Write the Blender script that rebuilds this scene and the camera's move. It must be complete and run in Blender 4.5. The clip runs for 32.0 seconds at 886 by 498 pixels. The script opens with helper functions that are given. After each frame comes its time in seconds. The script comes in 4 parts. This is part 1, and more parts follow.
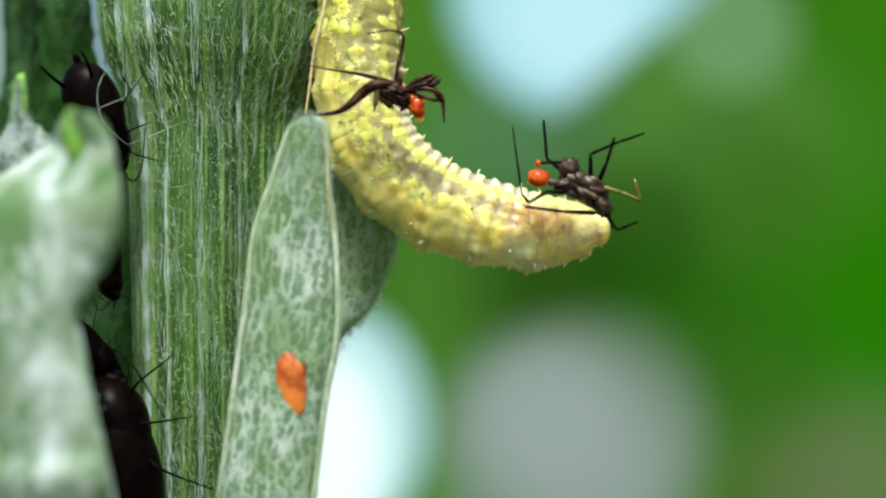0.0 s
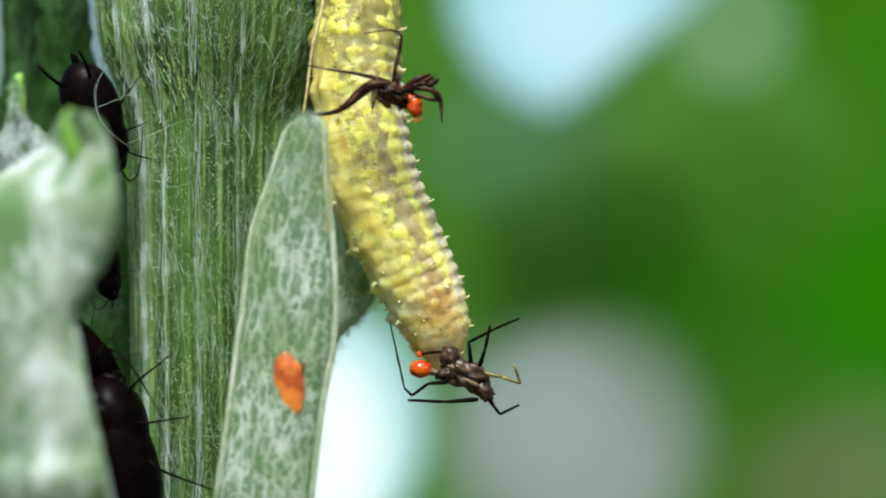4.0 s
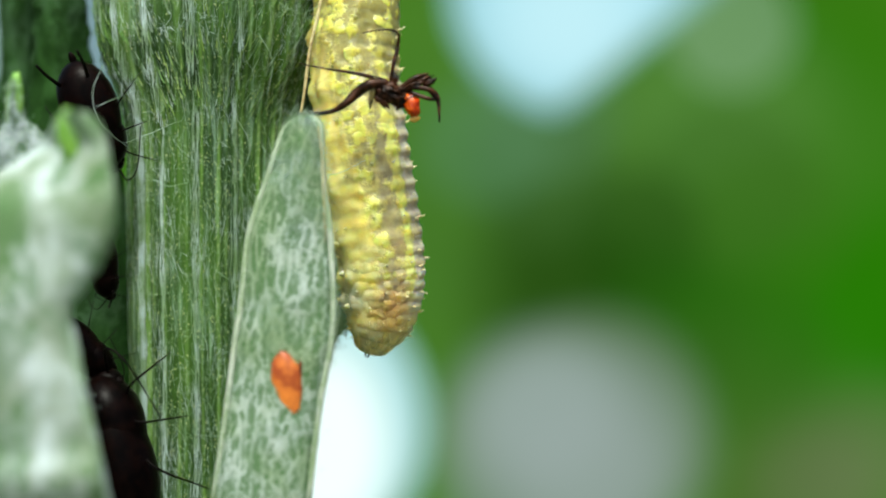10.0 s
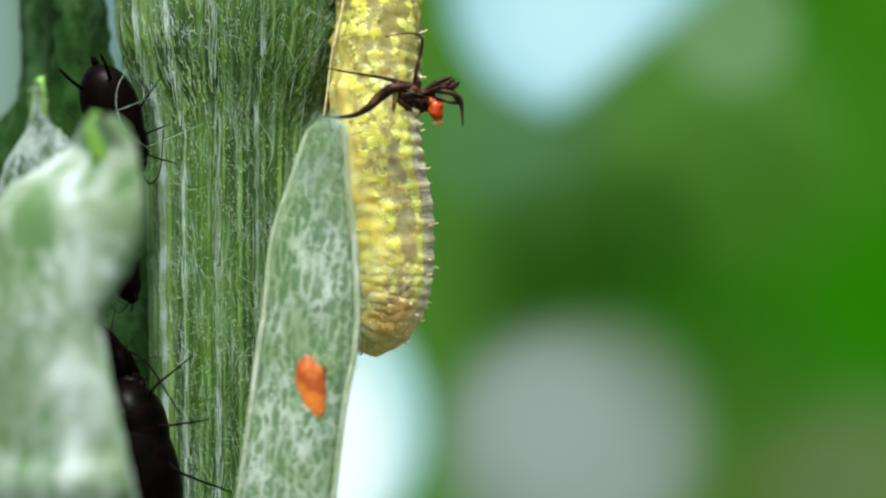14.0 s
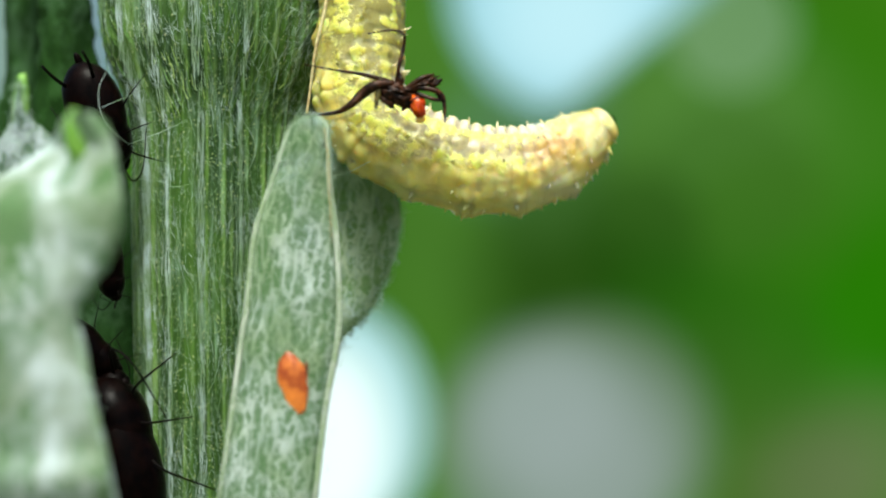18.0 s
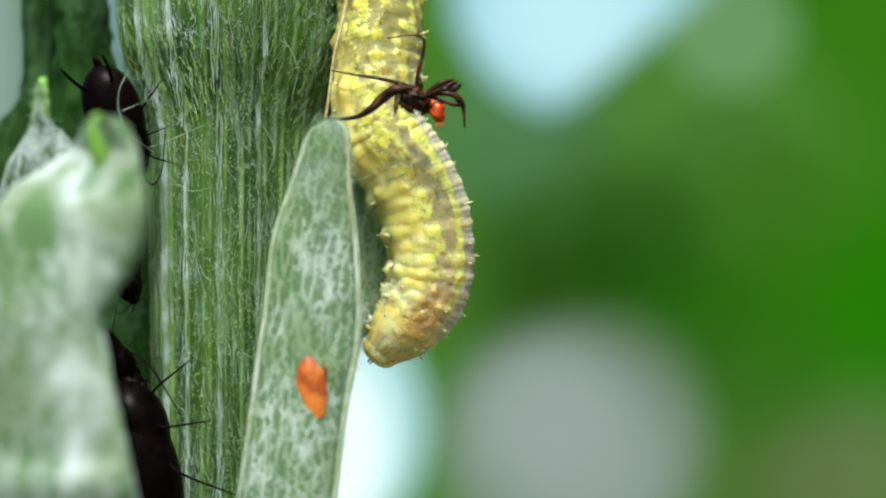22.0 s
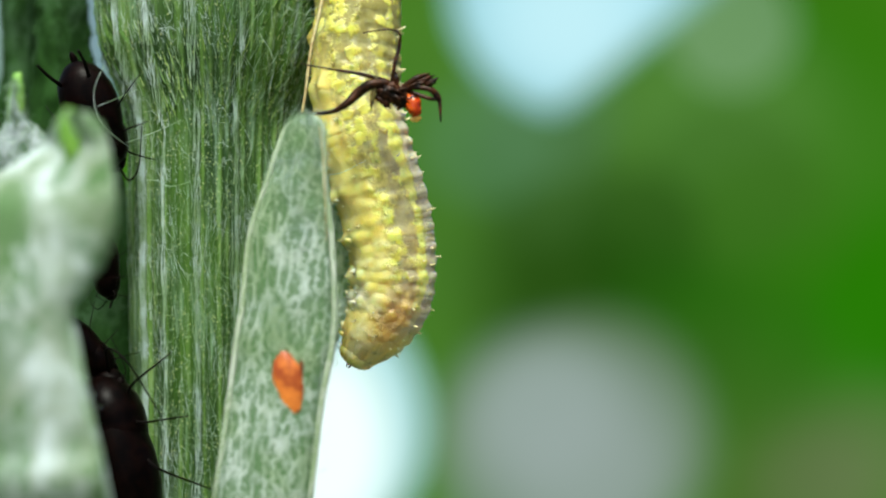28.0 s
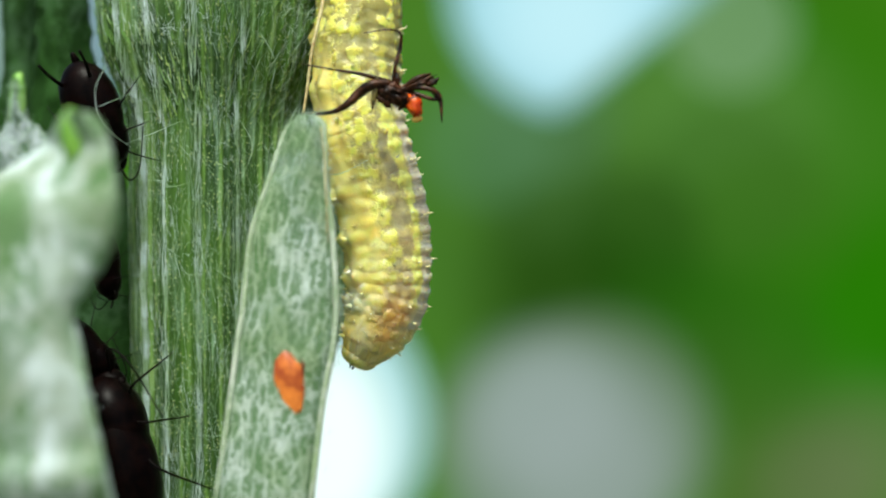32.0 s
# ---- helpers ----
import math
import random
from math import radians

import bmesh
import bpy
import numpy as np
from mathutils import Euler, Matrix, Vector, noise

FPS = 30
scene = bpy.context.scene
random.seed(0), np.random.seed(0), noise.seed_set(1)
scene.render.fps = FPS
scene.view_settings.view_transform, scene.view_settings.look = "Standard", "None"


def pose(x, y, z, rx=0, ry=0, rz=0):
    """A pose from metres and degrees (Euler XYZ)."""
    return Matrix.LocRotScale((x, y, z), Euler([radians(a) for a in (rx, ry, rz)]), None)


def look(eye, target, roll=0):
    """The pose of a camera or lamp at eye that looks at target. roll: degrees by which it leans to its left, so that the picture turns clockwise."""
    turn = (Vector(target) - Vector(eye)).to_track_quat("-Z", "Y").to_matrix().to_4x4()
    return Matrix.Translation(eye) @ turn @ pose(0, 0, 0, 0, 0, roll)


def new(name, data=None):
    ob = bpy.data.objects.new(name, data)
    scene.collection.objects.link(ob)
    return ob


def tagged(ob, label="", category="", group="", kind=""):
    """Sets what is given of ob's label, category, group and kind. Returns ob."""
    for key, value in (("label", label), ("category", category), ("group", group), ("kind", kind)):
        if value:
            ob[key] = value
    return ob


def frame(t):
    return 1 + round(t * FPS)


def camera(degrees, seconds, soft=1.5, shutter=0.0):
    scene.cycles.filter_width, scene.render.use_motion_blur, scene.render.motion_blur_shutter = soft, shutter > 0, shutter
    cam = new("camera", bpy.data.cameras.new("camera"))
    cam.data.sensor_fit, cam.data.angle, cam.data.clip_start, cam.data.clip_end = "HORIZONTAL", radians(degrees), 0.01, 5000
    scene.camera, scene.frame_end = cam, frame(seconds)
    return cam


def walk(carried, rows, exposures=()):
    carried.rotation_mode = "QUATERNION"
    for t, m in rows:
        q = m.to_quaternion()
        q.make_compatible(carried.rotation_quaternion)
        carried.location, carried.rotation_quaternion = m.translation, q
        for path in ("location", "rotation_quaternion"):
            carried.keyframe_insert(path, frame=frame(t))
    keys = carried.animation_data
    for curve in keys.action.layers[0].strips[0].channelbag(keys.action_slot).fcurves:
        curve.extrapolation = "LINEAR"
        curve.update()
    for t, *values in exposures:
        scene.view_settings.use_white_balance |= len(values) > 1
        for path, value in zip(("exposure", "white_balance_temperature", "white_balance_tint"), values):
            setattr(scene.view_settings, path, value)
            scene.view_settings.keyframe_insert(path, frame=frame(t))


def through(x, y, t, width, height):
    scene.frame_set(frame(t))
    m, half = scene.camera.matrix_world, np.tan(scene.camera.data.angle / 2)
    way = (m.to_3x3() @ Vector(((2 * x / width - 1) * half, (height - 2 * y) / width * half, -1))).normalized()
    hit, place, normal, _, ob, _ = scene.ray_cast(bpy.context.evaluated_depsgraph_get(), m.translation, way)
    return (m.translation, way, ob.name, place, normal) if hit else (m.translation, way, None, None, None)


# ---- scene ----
# A hoverfly larva on a woolly stem, close up. One plan unit is 1/60 mm across at the larva's distance.
U = 1 / 60000
LENS_GAP = 0.040
EYE_Z = 0.62
FAR_Y = 2.5

cam = camera(36.2, 32.0, soft=2.0, shutter=0.5)
STAND = look((0, -LENS_GAP, EYE_Z), (0, 0, EYE_Z))
EXPOSURE = 0.15
walk(cam, [(0.0, STAND), (32.0, STAND)], [(0.0, EXPOSURE, 6500, 1), (32.0, EXPOSURE, 6500, 1)])
cam.data.dof.use_dof = True
cam.data.dof.focus_distance = LENS_GAP - 0.0005
cam.data.dof.aperture_fstop = 33.0

# ---- light: a bright, thinly overcast sky ----
SUN_HEIGHT, SUN_TURN = radians(62), radians(186)
world = bpy.data.worlds.new("sky")
scene.world = world
world.use_nodes = True
sky = world.node_tree.nodes.new("ShaderNodeTexSky")
sky.sky_type, sky.sun_disc = "NISHITA", False
sky.sun_elevation, sky.sun_rotation = SUN_HEIGHT, SUN_TURN
sky.air_density, sky.dust_density, sky.ozone_density = 0.7, 6.0, 0.6
back = world.node_tree.nodes["Background"]
back.inputs["Strength"].default_value = 0.15
world.node_tree.links.new(sky.outputs["Color"], back.inputs["Color"])
sun = new("sun", bpy.data.lights.new("sun", "SUN"))
sun.data.energy, sun.data.angle, sun.data.color = 4.6, radians(16), (1.0, 0.985, 0.925)
aim = Vector((math.sin(SUN_TURN) * math.cos(SUN_HEIGHT), math.cos(SUN_TURN) * math.cos(SUN_HEIGHT), math.sin(SUN_HEIGHT)))
sun.matrix_basis = look(aim * 2, (0, 0, 0))


# ---- materials ----
class Nodes:
    """Short ways to wire a node material."""

    def __init__(self, name):
        self.mat = bpy.data.materials.new(name)
        self.mat.use_nodes = True
        self.tree = self.mat.node_tree
        self.shader = self.tree.nodes["Principled BSDF"]
        self.coords = self.tree.nodes.new("ShaderNodeTexCoord")
        self.info = self.tree.nodes.new("ShaderNodeObjectInfo")

    def put(self, socket, value):
        if isinstance(value, bpy.types.NodeSocket):
            self.tree.links.new(value, socket)
        elif isinstance(value, tuple) and len(value) == 3 and socket.type == "RGBA":
            socket.default_value = (*value, 1)
        else:
            socket.default_value = value

    def place(self, scale=(1, 1, 1), spread=0.0):
        """Object coordinates in millimetres, shifted from object to object by spread."""
        m = self.tree.nodes.new("ShaderNodeVectorMath")
        m.operation = "MULTIPLY"
        self.put(m.inputs[0], self.coords.outputs["Object"])
        m.inputs[1].default_value = [1000 * s for s in scale]
        if not spread:
            return m.outputs[0]
        a = self.tree.nodes.new("ShaderNodeVectorMath")
        a.operation = "ADD"
        r = self.math("MULTIPLY", self.info.outputs["Random"], spread)
        self.put(a.inputs[0], m.outputs[0])
        self.put(a.inputs[1], r)
        return a.outputs[0]

    def noise(self, vector, scale, detail=3.0, rough=0.55):
        n = self.tree.nodes.new("ShaderNodeTexNoise")
        self.put(n.inputs["Vector"], vector)
        n.inputs["Scale"].default_value, n.inputs["Detail"].default_value = scale, detail
        n.inputs["Roughness"].default_value = rough
        return n.outputs["Fac"]

    def cells(self, vector, scale, feature="F1"):
        n = self.tree.nodes.new("ShaderNodeTexVoronoi")
        n.feature = feature
        self.put(n.inputs["Vector"], vector)
        n.inputs["Scale"].default_value = scale
        return n.outputs["Distance"]

    def math(self, op, a, b=0.0):
        n = self.tree.nodes.new("ShaderNodeMath")
        n.operation = op
        self.put(n.inputs[0], a)
        self.put(n.inputs[1], b)
        return n.outputs[0]

    def span(self, value, lo, hi, smooth=True):
        n = self.tree.nodes.new("ShaderNodeMapRange")
        n.interpolation_type = "SMOOTHSTEP" if smooth else "LINEAR"
        self.put(n.inputs["Value"], value)
        n.inputs["From Min"].default_value, n.inputs["From Max"].default_value = lo, hi
        return n.outputs["Result"]

    def mix(self, fac, a, b, blend="MIX"):
        n = self.tree.nodes.new("ShaderNodeMix")
        n.data_type, n.blend_type = "RGBA", blend
        self.put(n.inputs["Factor"], fac)
        self.put(n.inputs["A"], a)
        self.put(n.inputs["B"], b)
        return n.outputs["Result"]

    def split(self, vector):
        n = self.tree.nodes.new("ShaderNodeSeparateXYZ")
        self.put(n.inputs[0], vector)
        return n.outputs

    def bump(self, height, strength, distance):
        n = self.tree.nodes.new("ShaderNodeBump")
        n.inputs["Strength"].default_value, n.inputs["Distance"].default_value = strength, distance
        self.put(n.inputs["Height"], height)
        self.put(self.shader.inputs["Normal"], n.outputs["Normal"])

    def done(self, colour, rough=0.6, **more):
        self.put(self.shader.inputs["Base Color"], colour)
        self.put(self.shader.inputs["Roughness"], rough)
        for key, value in more.items():
            self.put(self.shader.inputs[key.replace("_", " ")], value)
        return self.mat

    def through_light(self, colour, amount):
        """Mix in light that passes through thin tissue."""
        t = self.tree.nodes.new("ShaderNodeBsdfTranslucent")
        m = self.tree.nodes.new("ShaderNodeMixShader")
        self.put(t.inputs["Color"], colour)
        m.inputs[0].default_value = amount
        out = self.tree.nodes["Material Output"]
        self.tree.links.new(self.shader.outputs[0], m.inputs[1])
        self.tree.links.new(t.outputs[0], m.inputs[2])
        self.tree.links.new(m.outputs[0], out.inputs["Surface"])


def stem_material():
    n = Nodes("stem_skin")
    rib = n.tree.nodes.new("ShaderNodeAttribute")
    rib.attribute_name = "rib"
    fine = n.noise(n.place((1, 1, 0.10)), 9, 4)
    broad = n.noise(n.place((1, 1, 0.30)), 0.8, 3)
    wool = n.noise(n.place((1, 1, 0.25)), 2.6, 5, 0.7)
    streak = n.noise(n.place((1, 1, 0.07)), 4.5, 4, 0.6)
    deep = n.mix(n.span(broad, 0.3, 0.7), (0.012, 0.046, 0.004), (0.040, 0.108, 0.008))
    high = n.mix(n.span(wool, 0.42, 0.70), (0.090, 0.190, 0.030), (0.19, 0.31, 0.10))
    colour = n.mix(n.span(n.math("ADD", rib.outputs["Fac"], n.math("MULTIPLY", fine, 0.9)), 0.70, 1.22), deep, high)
    haze = n.math("MULTIPLY", n.span(streak, 0.50, 0.66), n.span(wool, 0.36, 0.60))
    colour = n.mix(n.math("MULTIPLY", haze, 0.50), colour, (0.25, 0.40, 0.27))
    felt = n.noise(n.place((1, 1, 0.45)), 6.0, 5, 0.75)
    colour = n.mix(n.math("MULTIPLY", n.span(felt, 0.56, 0.72), 0.42), colour, (0.40, 0.50, 0.38))
    n.bump(fine, 0.6, 0.00006)
    return n.done(colour, 0.55, Specular_IOR_Level=0.35)


def leaf_material(name, felt, dark, white, size, share, through):
    """Pale felt with darker green pits between the veins, and whiter patches."""
    n = Nodes(name)
    drift = n.tree.nodes.new("ShaderNodeVectorMath")
    n.put(drift.inputs[0], n.place((1, 1, 0.34)))
    n.put(drift.inputs[1], n.math("MULTIPLY", n.noise(n.place(), size * 1.1, 4, 0.65), 1.9 / size))
    net = n.span(n.cells(drift.outputs[0], size, "DISTANCE_TO_EDGE"), -0.02, 0.17)
    blotch = n.noise(n.place((1, 1, 0.5)), size * 0.6, 2.5, 0.5)
    pits = n.math("MULTIPLY", net, n.span(blotch, 0.22 - share, 0.56 - share))
    grain = n.noise(n.place((1, 1, 0.3)), 14, 3, 0.6)
    broad = n.noise(n.place((1, 1, 0.7)), 0.6, 3)
    colour = n.mix(n.span(n.math("ADD", broad, n.math("MULTIPLY", grain, 0.25)), 0.48, 0.80), felt, white)
    pit = n.span(n.math("ADD", pits, n.math("MULTIPLY", n.math("SUBTRACT", grain, 0.5), 1.5)), 0.05, 1.05)
    patch = n.span(n.noise(n.place((1, 1, 0.4)), 1.1 if size > 2 else 0.35, 3), 0.44, 0.62)
    colour = n.mix(n.math("MULTIPLY", patch, 0.36), colour, dark)
    colour = n.mix(n.math("MULTIPLY", pit, 0.86), colour, dark)
    n.bump(n.math("ADD", n.math("MULTIPLY", grain, 0.4), n.math("SUBTRACT", 1.0, pits)), 0.25, 0.00006 if size > 2 else 0.00002)
    n.done(colour, 0.8, Specular_IOR_Level=0.12)
    n.through_light(colour, through)
    return n.mat


def wool_material():
    n = Nodes("plant_wool")
    c = n.mix(n.span(n.noise(n.place(), 1.1, 2), 0.4, 0.65), (0.29, 0.44, 0.26), (0.60, 0.74, 0.72))
    n.done(c, 0.5)
    n.through_light(c, 0.35)
    return n.mat


def larva_material():
    """Clear skin over lumps of yellow fat. Its own +x is the back; "along" runs in mm from rear to mouth."""
    n = Nodes("larva_skin")
    local = n.split(n.place())
    run = n.tree.nodes.new("ShaderNodeAttribute")
    run.attribute_name = "along"
    along = run.outputs["Fac"]
    turn = n.math("ARCTAN2", local[1], local[0])

    def skin(x, z, shift=0.0):
        join = n.tree.nodes.new("ShaderNodeCombineXYZ")
        n.put(join.inputs[0], n.math("MULTIPLY", turn, 1.3 * x))
        join.inputs[1].default_value = shift
        n.put(join.inputs[2], n.math("MULTIPLY", along, z))
        return join.outputs[0]

    p = skin(1, 1)
    fine = n.noise(p, 6.0, 4, 0.6)
    blot = n.noise(p, 2.0, 4, 0.6)
    broad = n.noise(skin(1, 1, 5.0), 0.8, 3)
    warp = n.math("MULTIPLY", n.math("SUBTRACT", n.noise(p, 2.6, 3), 0.5), 34.0)
    angle = n.math("ADD", n.math("ABSOLUTE", n.math("MULTIPLY", turn, 57.3)), warp)
    phase = n.math("PINGPONG", n.math("DIVIDE", along, 0.446), 0.5)
    groove = n.math("MULTIPLY", n.span(phase, 0.30, 0.5), n.span(angle, 62, 42))
    fore = n.span(along, 8.5, 11.5)

    def band(lo, hi, soft):
        return n.math("MULTIPLY", n.span(angle, lo - soft, lo + soft), n.span(angle, hi + soft, hi - soft))

    def times(*values):
        out = values[0]
        for v in values[1:]:
            out = n.math("MULTIPLY", out, v)
        return out

    drift = n.tree.nodes.new("ShaderNodeVectorMath")
    n.put(drift.inputs[0], p)
    n.put(drift.inputs[1], n.math("MULTIPLY", fine, 0.30))
    lobes = n.cells(drift.outputs[0], 2.5)
    heap = n.math("ADD", n.math("MULTIPLY", blot, 0.9), n.math("MULTIPLY", n.math("SUBTRACT", 0.5, lobes), 0.55))
    heap = n.math("ADD", heap, n.math("MULTIPLY", n.math("ADD", band(66, 84, 7), band(97, 108, 5)), 0.13))
    heap = n.math("SUBTRACT", heap, n.math("MULTIPLY", groove, 0.05))
    heap = n.math("ADD", heap, n.math("MULTIPLY", n.span(along, 4.5, 2.5), 0.02))
    fat = n.span(heap, 0.44, 0.63)
    clear = n.mix(n.span(fine, 0.35, 0.65), (0.40, 0.35, 0.11), (0.64, 0.57, 0.20))
    clear = n.mix(fore, clear, (0.90, 0.76, 0.40))
    # rear skin is darker olive, with the shade beside the sheath painted in
    clear = n.mix(n.math("MULTIPLY", n.span(along, 5.0, 2.8), 0.8), clear, (0.27, 0.25, 0.07))
    lump_colour = n.mix(n.span(blot, 0.4, 0.7), (0.88, 0.83, 0.13), (0.96, 0.92, 0.26))
    colour = n.mix(n.math("MULTIPLY", fat, n.math("SUBTRACT", 0.88, n.math("MULTIPLY", fore, 0.40))), clear, lump_colour)
    grey = times(band(42, 62, 6), n.span(blot, 0.62, 0.46), n.span(along, 3.0, 4.5), n.span(along, 11.6, 10.6))
    colour = n.mix(n.math("MULTIPLY", grey, 0.65), colour, (0.30, 0.26, 0.16))
    belly = n.span(n.math("ADD", angle, n.math("MULTIPLY", n.span(along, 3.5, 9.0), 32.0)), 102, 120)
    belly = n.math("MULTIPLY", belly, n.span(along, 2.5, 4.5))
    amber = n.mix(n.span(broad, 0.35, 0.65), (0.95, 0.70, 0.14), (0.97, 0.82, 0.29))
    amber = n.mix(fore, amber, n.mix(n.span(broad, 0.35, 0.65), (0.95, 0.68, 0.16), (0.98, 0.84, 0.43)))
    colour = n.mix(n.math("MULTIPLY", n.math("MAXIMUM", belly, n.math("MULTIPLY", n.span(along, 11.0, 12.0), 0.8)), 0.9), colour, amber)
    mauve = times(n.span(angle, 27, 20), n.span(along, 3.2, 4.6), n.span(along, 11.6, 10.8))
    ridge = n.mix(n.span(phase, 0.30, 0.08), (0.48, 0.38, 0.31), (0.88, 0.75, 0.58))
    colour = n.mix(n.math("MULTIPLY", mauve, 0.68), colour, ridge)
    red = times(band(34, 66, 8), n.span(along, 8.0, 9.0), n.span(along, 11.4, 10.6), n.math("ADD", 0.35, n.math("MULTIPLY", groove, 0.65)))
    colour = n.mix(n.math("MULTIPLY", red, 0.42), colour, (0.42, 0.22, 0.11))
    lean = n.math("SUBTRACT", angle, n.math("MULTIPLY", n.span(along, 8.0, 4.5), 9.0))
    line = times(n.span(lean, 22, 29), n.span(lean, 43, 36), n.span(along, 3.0, 4.2), n.span(along, 11.0, 10.0), n.math("SUBTRACT", 1.0, n.math("MULTIPLY", groove, 0.25)))
    colour = n.mix(n.math("MULTIPLY", line, 0.9), colour, (0.93, 0.87, 0.20))
    crop = times(n.span(n.math("ABSOLUTE", n.math("SUBTRACT", along, 11.2)), 1.4, 0.2), band(36, 84, 18))
    colour = n.mix(n.math("MULTIPLY", crop, 0.75), colour, (0.46, 0.21, 0.04))
    tip = times(n.span(along, 11.8, 12.5), n.span(blot, 0.46, 0.56))
    colour = n.mix(n.math("MULTIPLY", tip, 0.40), colour, (0.34, 0.29, 0.12))
    height = n.math("ADD", n.math("MULTIPLY", fat, n.math("SUBTRACT", 1.0, belly)), n.math("MULTIPLY", fine, 0.35))
    n.bump(height, 0.45, 0.00012)
    n.done(colour, n.mix(belly, (0.34, 0.34, 0.34), (0.24, 0.24, 0.24)), Specular_IOR_Level=0.5, Subsurface_Weight=0.85, Subsurface_Radius=(1.0, 0.72, 0.30), Subsurface_Scale=0.0009)
    n.through_light(colour, 0.05)
    return n.mat


def shell_material(name, a, b, rough, scale=4.0, gloss=0.5):
    n = Nodes(name)
    f = n.noise(n.place(), scale, 4, 0.6)
    n.bump(f, 0.4, 0.00005)
    return n.done(n.mix(n.span(f, 0.35, 0.7), a, b), rough, Specular_IOR_Level=gloss)


def soil_material():
    n = Nodes("soil")
    f = n.noise(n.place(), 0.05, 6, 0.7)
    g = n.noise(n.place(), 0.4, 4, 0.7)
    n.bump(g, 0.6, 0.003)
    return n.done(n.mix(n.span(f, 0.4, 0.62), (0.09, 0.065, 0.04), (0.06, 0.11, 0.03)), 0.9)


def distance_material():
    """Far foliage and gaps of sky, painted to glow, in plan units across and up from the middle of the view."""
    n = Nodes("painted_glowing_foliage")
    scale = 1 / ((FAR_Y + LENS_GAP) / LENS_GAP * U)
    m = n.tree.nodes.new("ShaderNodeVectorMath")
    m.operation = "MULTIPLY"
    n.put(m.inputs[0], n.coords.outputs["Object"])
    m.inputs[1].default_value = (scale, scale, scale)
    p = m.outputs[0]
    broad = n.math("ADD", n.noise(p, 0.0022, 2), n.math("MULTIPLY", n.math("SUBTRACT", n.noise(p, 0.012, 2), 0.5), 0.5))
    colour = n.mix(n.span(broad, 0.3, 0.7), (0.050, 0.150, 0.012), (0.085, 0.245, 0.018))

    def spot(colour, x, y, rx, ry, tint, amount, edge):
        v = n.tree.nodes.new("ShaderNodeVectorMath")
        v.operation = "SUBTRACT"
        n.put(v.inputs[0], p)
        v.inputs[1].default_value = (x - 784, 0, 441 - y)
        s = n.tree.nodes.new("ShaderNodeVectorMath")
        s.operation = "MULTIPLY"
        n.put(s.inputs[0], v.outputs[0])
        s.inputs[1].default_value = (1 / rx, 0, 1 / ry)
        d = n.tree.nodes.new("ShaderNodeVectorMath")
        d.operation = "LENGTH"
        n.put(d.inputs[0], s.outputs[0])
        return n.mix(n.math("MULTIPLY", n.span(d.outputs["Value"], 1 + edge, 1 - edge), amount), colour, tint)

    # bright and dark patches of the distance, their light painted into the colour
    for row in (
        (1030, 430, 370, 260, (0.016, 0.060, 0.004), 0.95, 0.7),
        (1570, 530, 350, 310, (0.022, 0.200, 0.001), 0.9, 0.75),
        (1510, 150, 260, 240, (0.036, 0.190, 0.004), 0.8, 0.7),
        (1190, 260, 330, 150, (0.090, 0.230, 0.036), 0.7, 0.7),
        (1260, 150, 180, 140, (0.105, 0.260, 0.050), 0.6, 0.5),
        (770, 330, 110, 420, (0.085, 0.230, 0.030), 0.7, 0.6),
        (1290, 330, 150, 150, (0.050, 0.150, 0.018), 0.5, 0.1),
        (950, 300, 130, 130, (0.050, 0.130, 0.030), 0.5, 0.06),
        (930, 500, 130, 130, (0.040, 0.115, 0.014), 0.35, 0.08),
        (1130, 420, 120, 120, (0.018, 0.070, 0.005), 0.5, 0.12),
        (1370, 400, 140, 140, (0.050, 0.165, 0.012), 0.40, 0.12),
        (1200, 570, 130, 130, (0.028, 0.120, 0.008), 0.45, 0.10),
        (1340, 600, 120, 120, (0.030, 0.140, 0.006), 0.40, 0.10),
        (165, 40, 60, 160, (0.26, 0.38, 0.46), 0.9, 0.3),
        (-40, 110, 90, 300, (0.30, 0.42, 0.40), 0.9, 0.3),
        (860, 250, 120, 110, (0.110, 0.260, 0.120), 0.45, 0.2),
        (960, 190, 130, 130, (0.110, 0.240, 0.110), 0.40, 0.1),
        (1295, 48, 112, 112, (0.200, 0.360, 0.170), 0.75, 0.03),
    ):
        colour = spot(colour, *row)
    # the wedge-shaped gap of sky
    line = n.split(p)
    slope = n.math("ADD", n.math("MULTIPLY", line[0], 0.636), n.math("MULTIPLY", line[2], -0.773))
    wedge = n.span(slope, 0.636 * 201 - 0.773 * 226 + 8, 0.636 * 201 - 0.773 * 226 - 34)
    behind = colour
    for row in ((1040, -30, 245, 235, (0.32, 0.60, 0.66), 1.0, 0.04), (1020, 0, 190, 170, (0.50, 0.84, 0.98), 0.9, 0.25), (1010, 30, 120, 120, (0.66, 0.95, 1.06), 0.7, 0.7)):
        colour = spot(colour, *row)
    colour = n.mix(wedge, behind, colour)
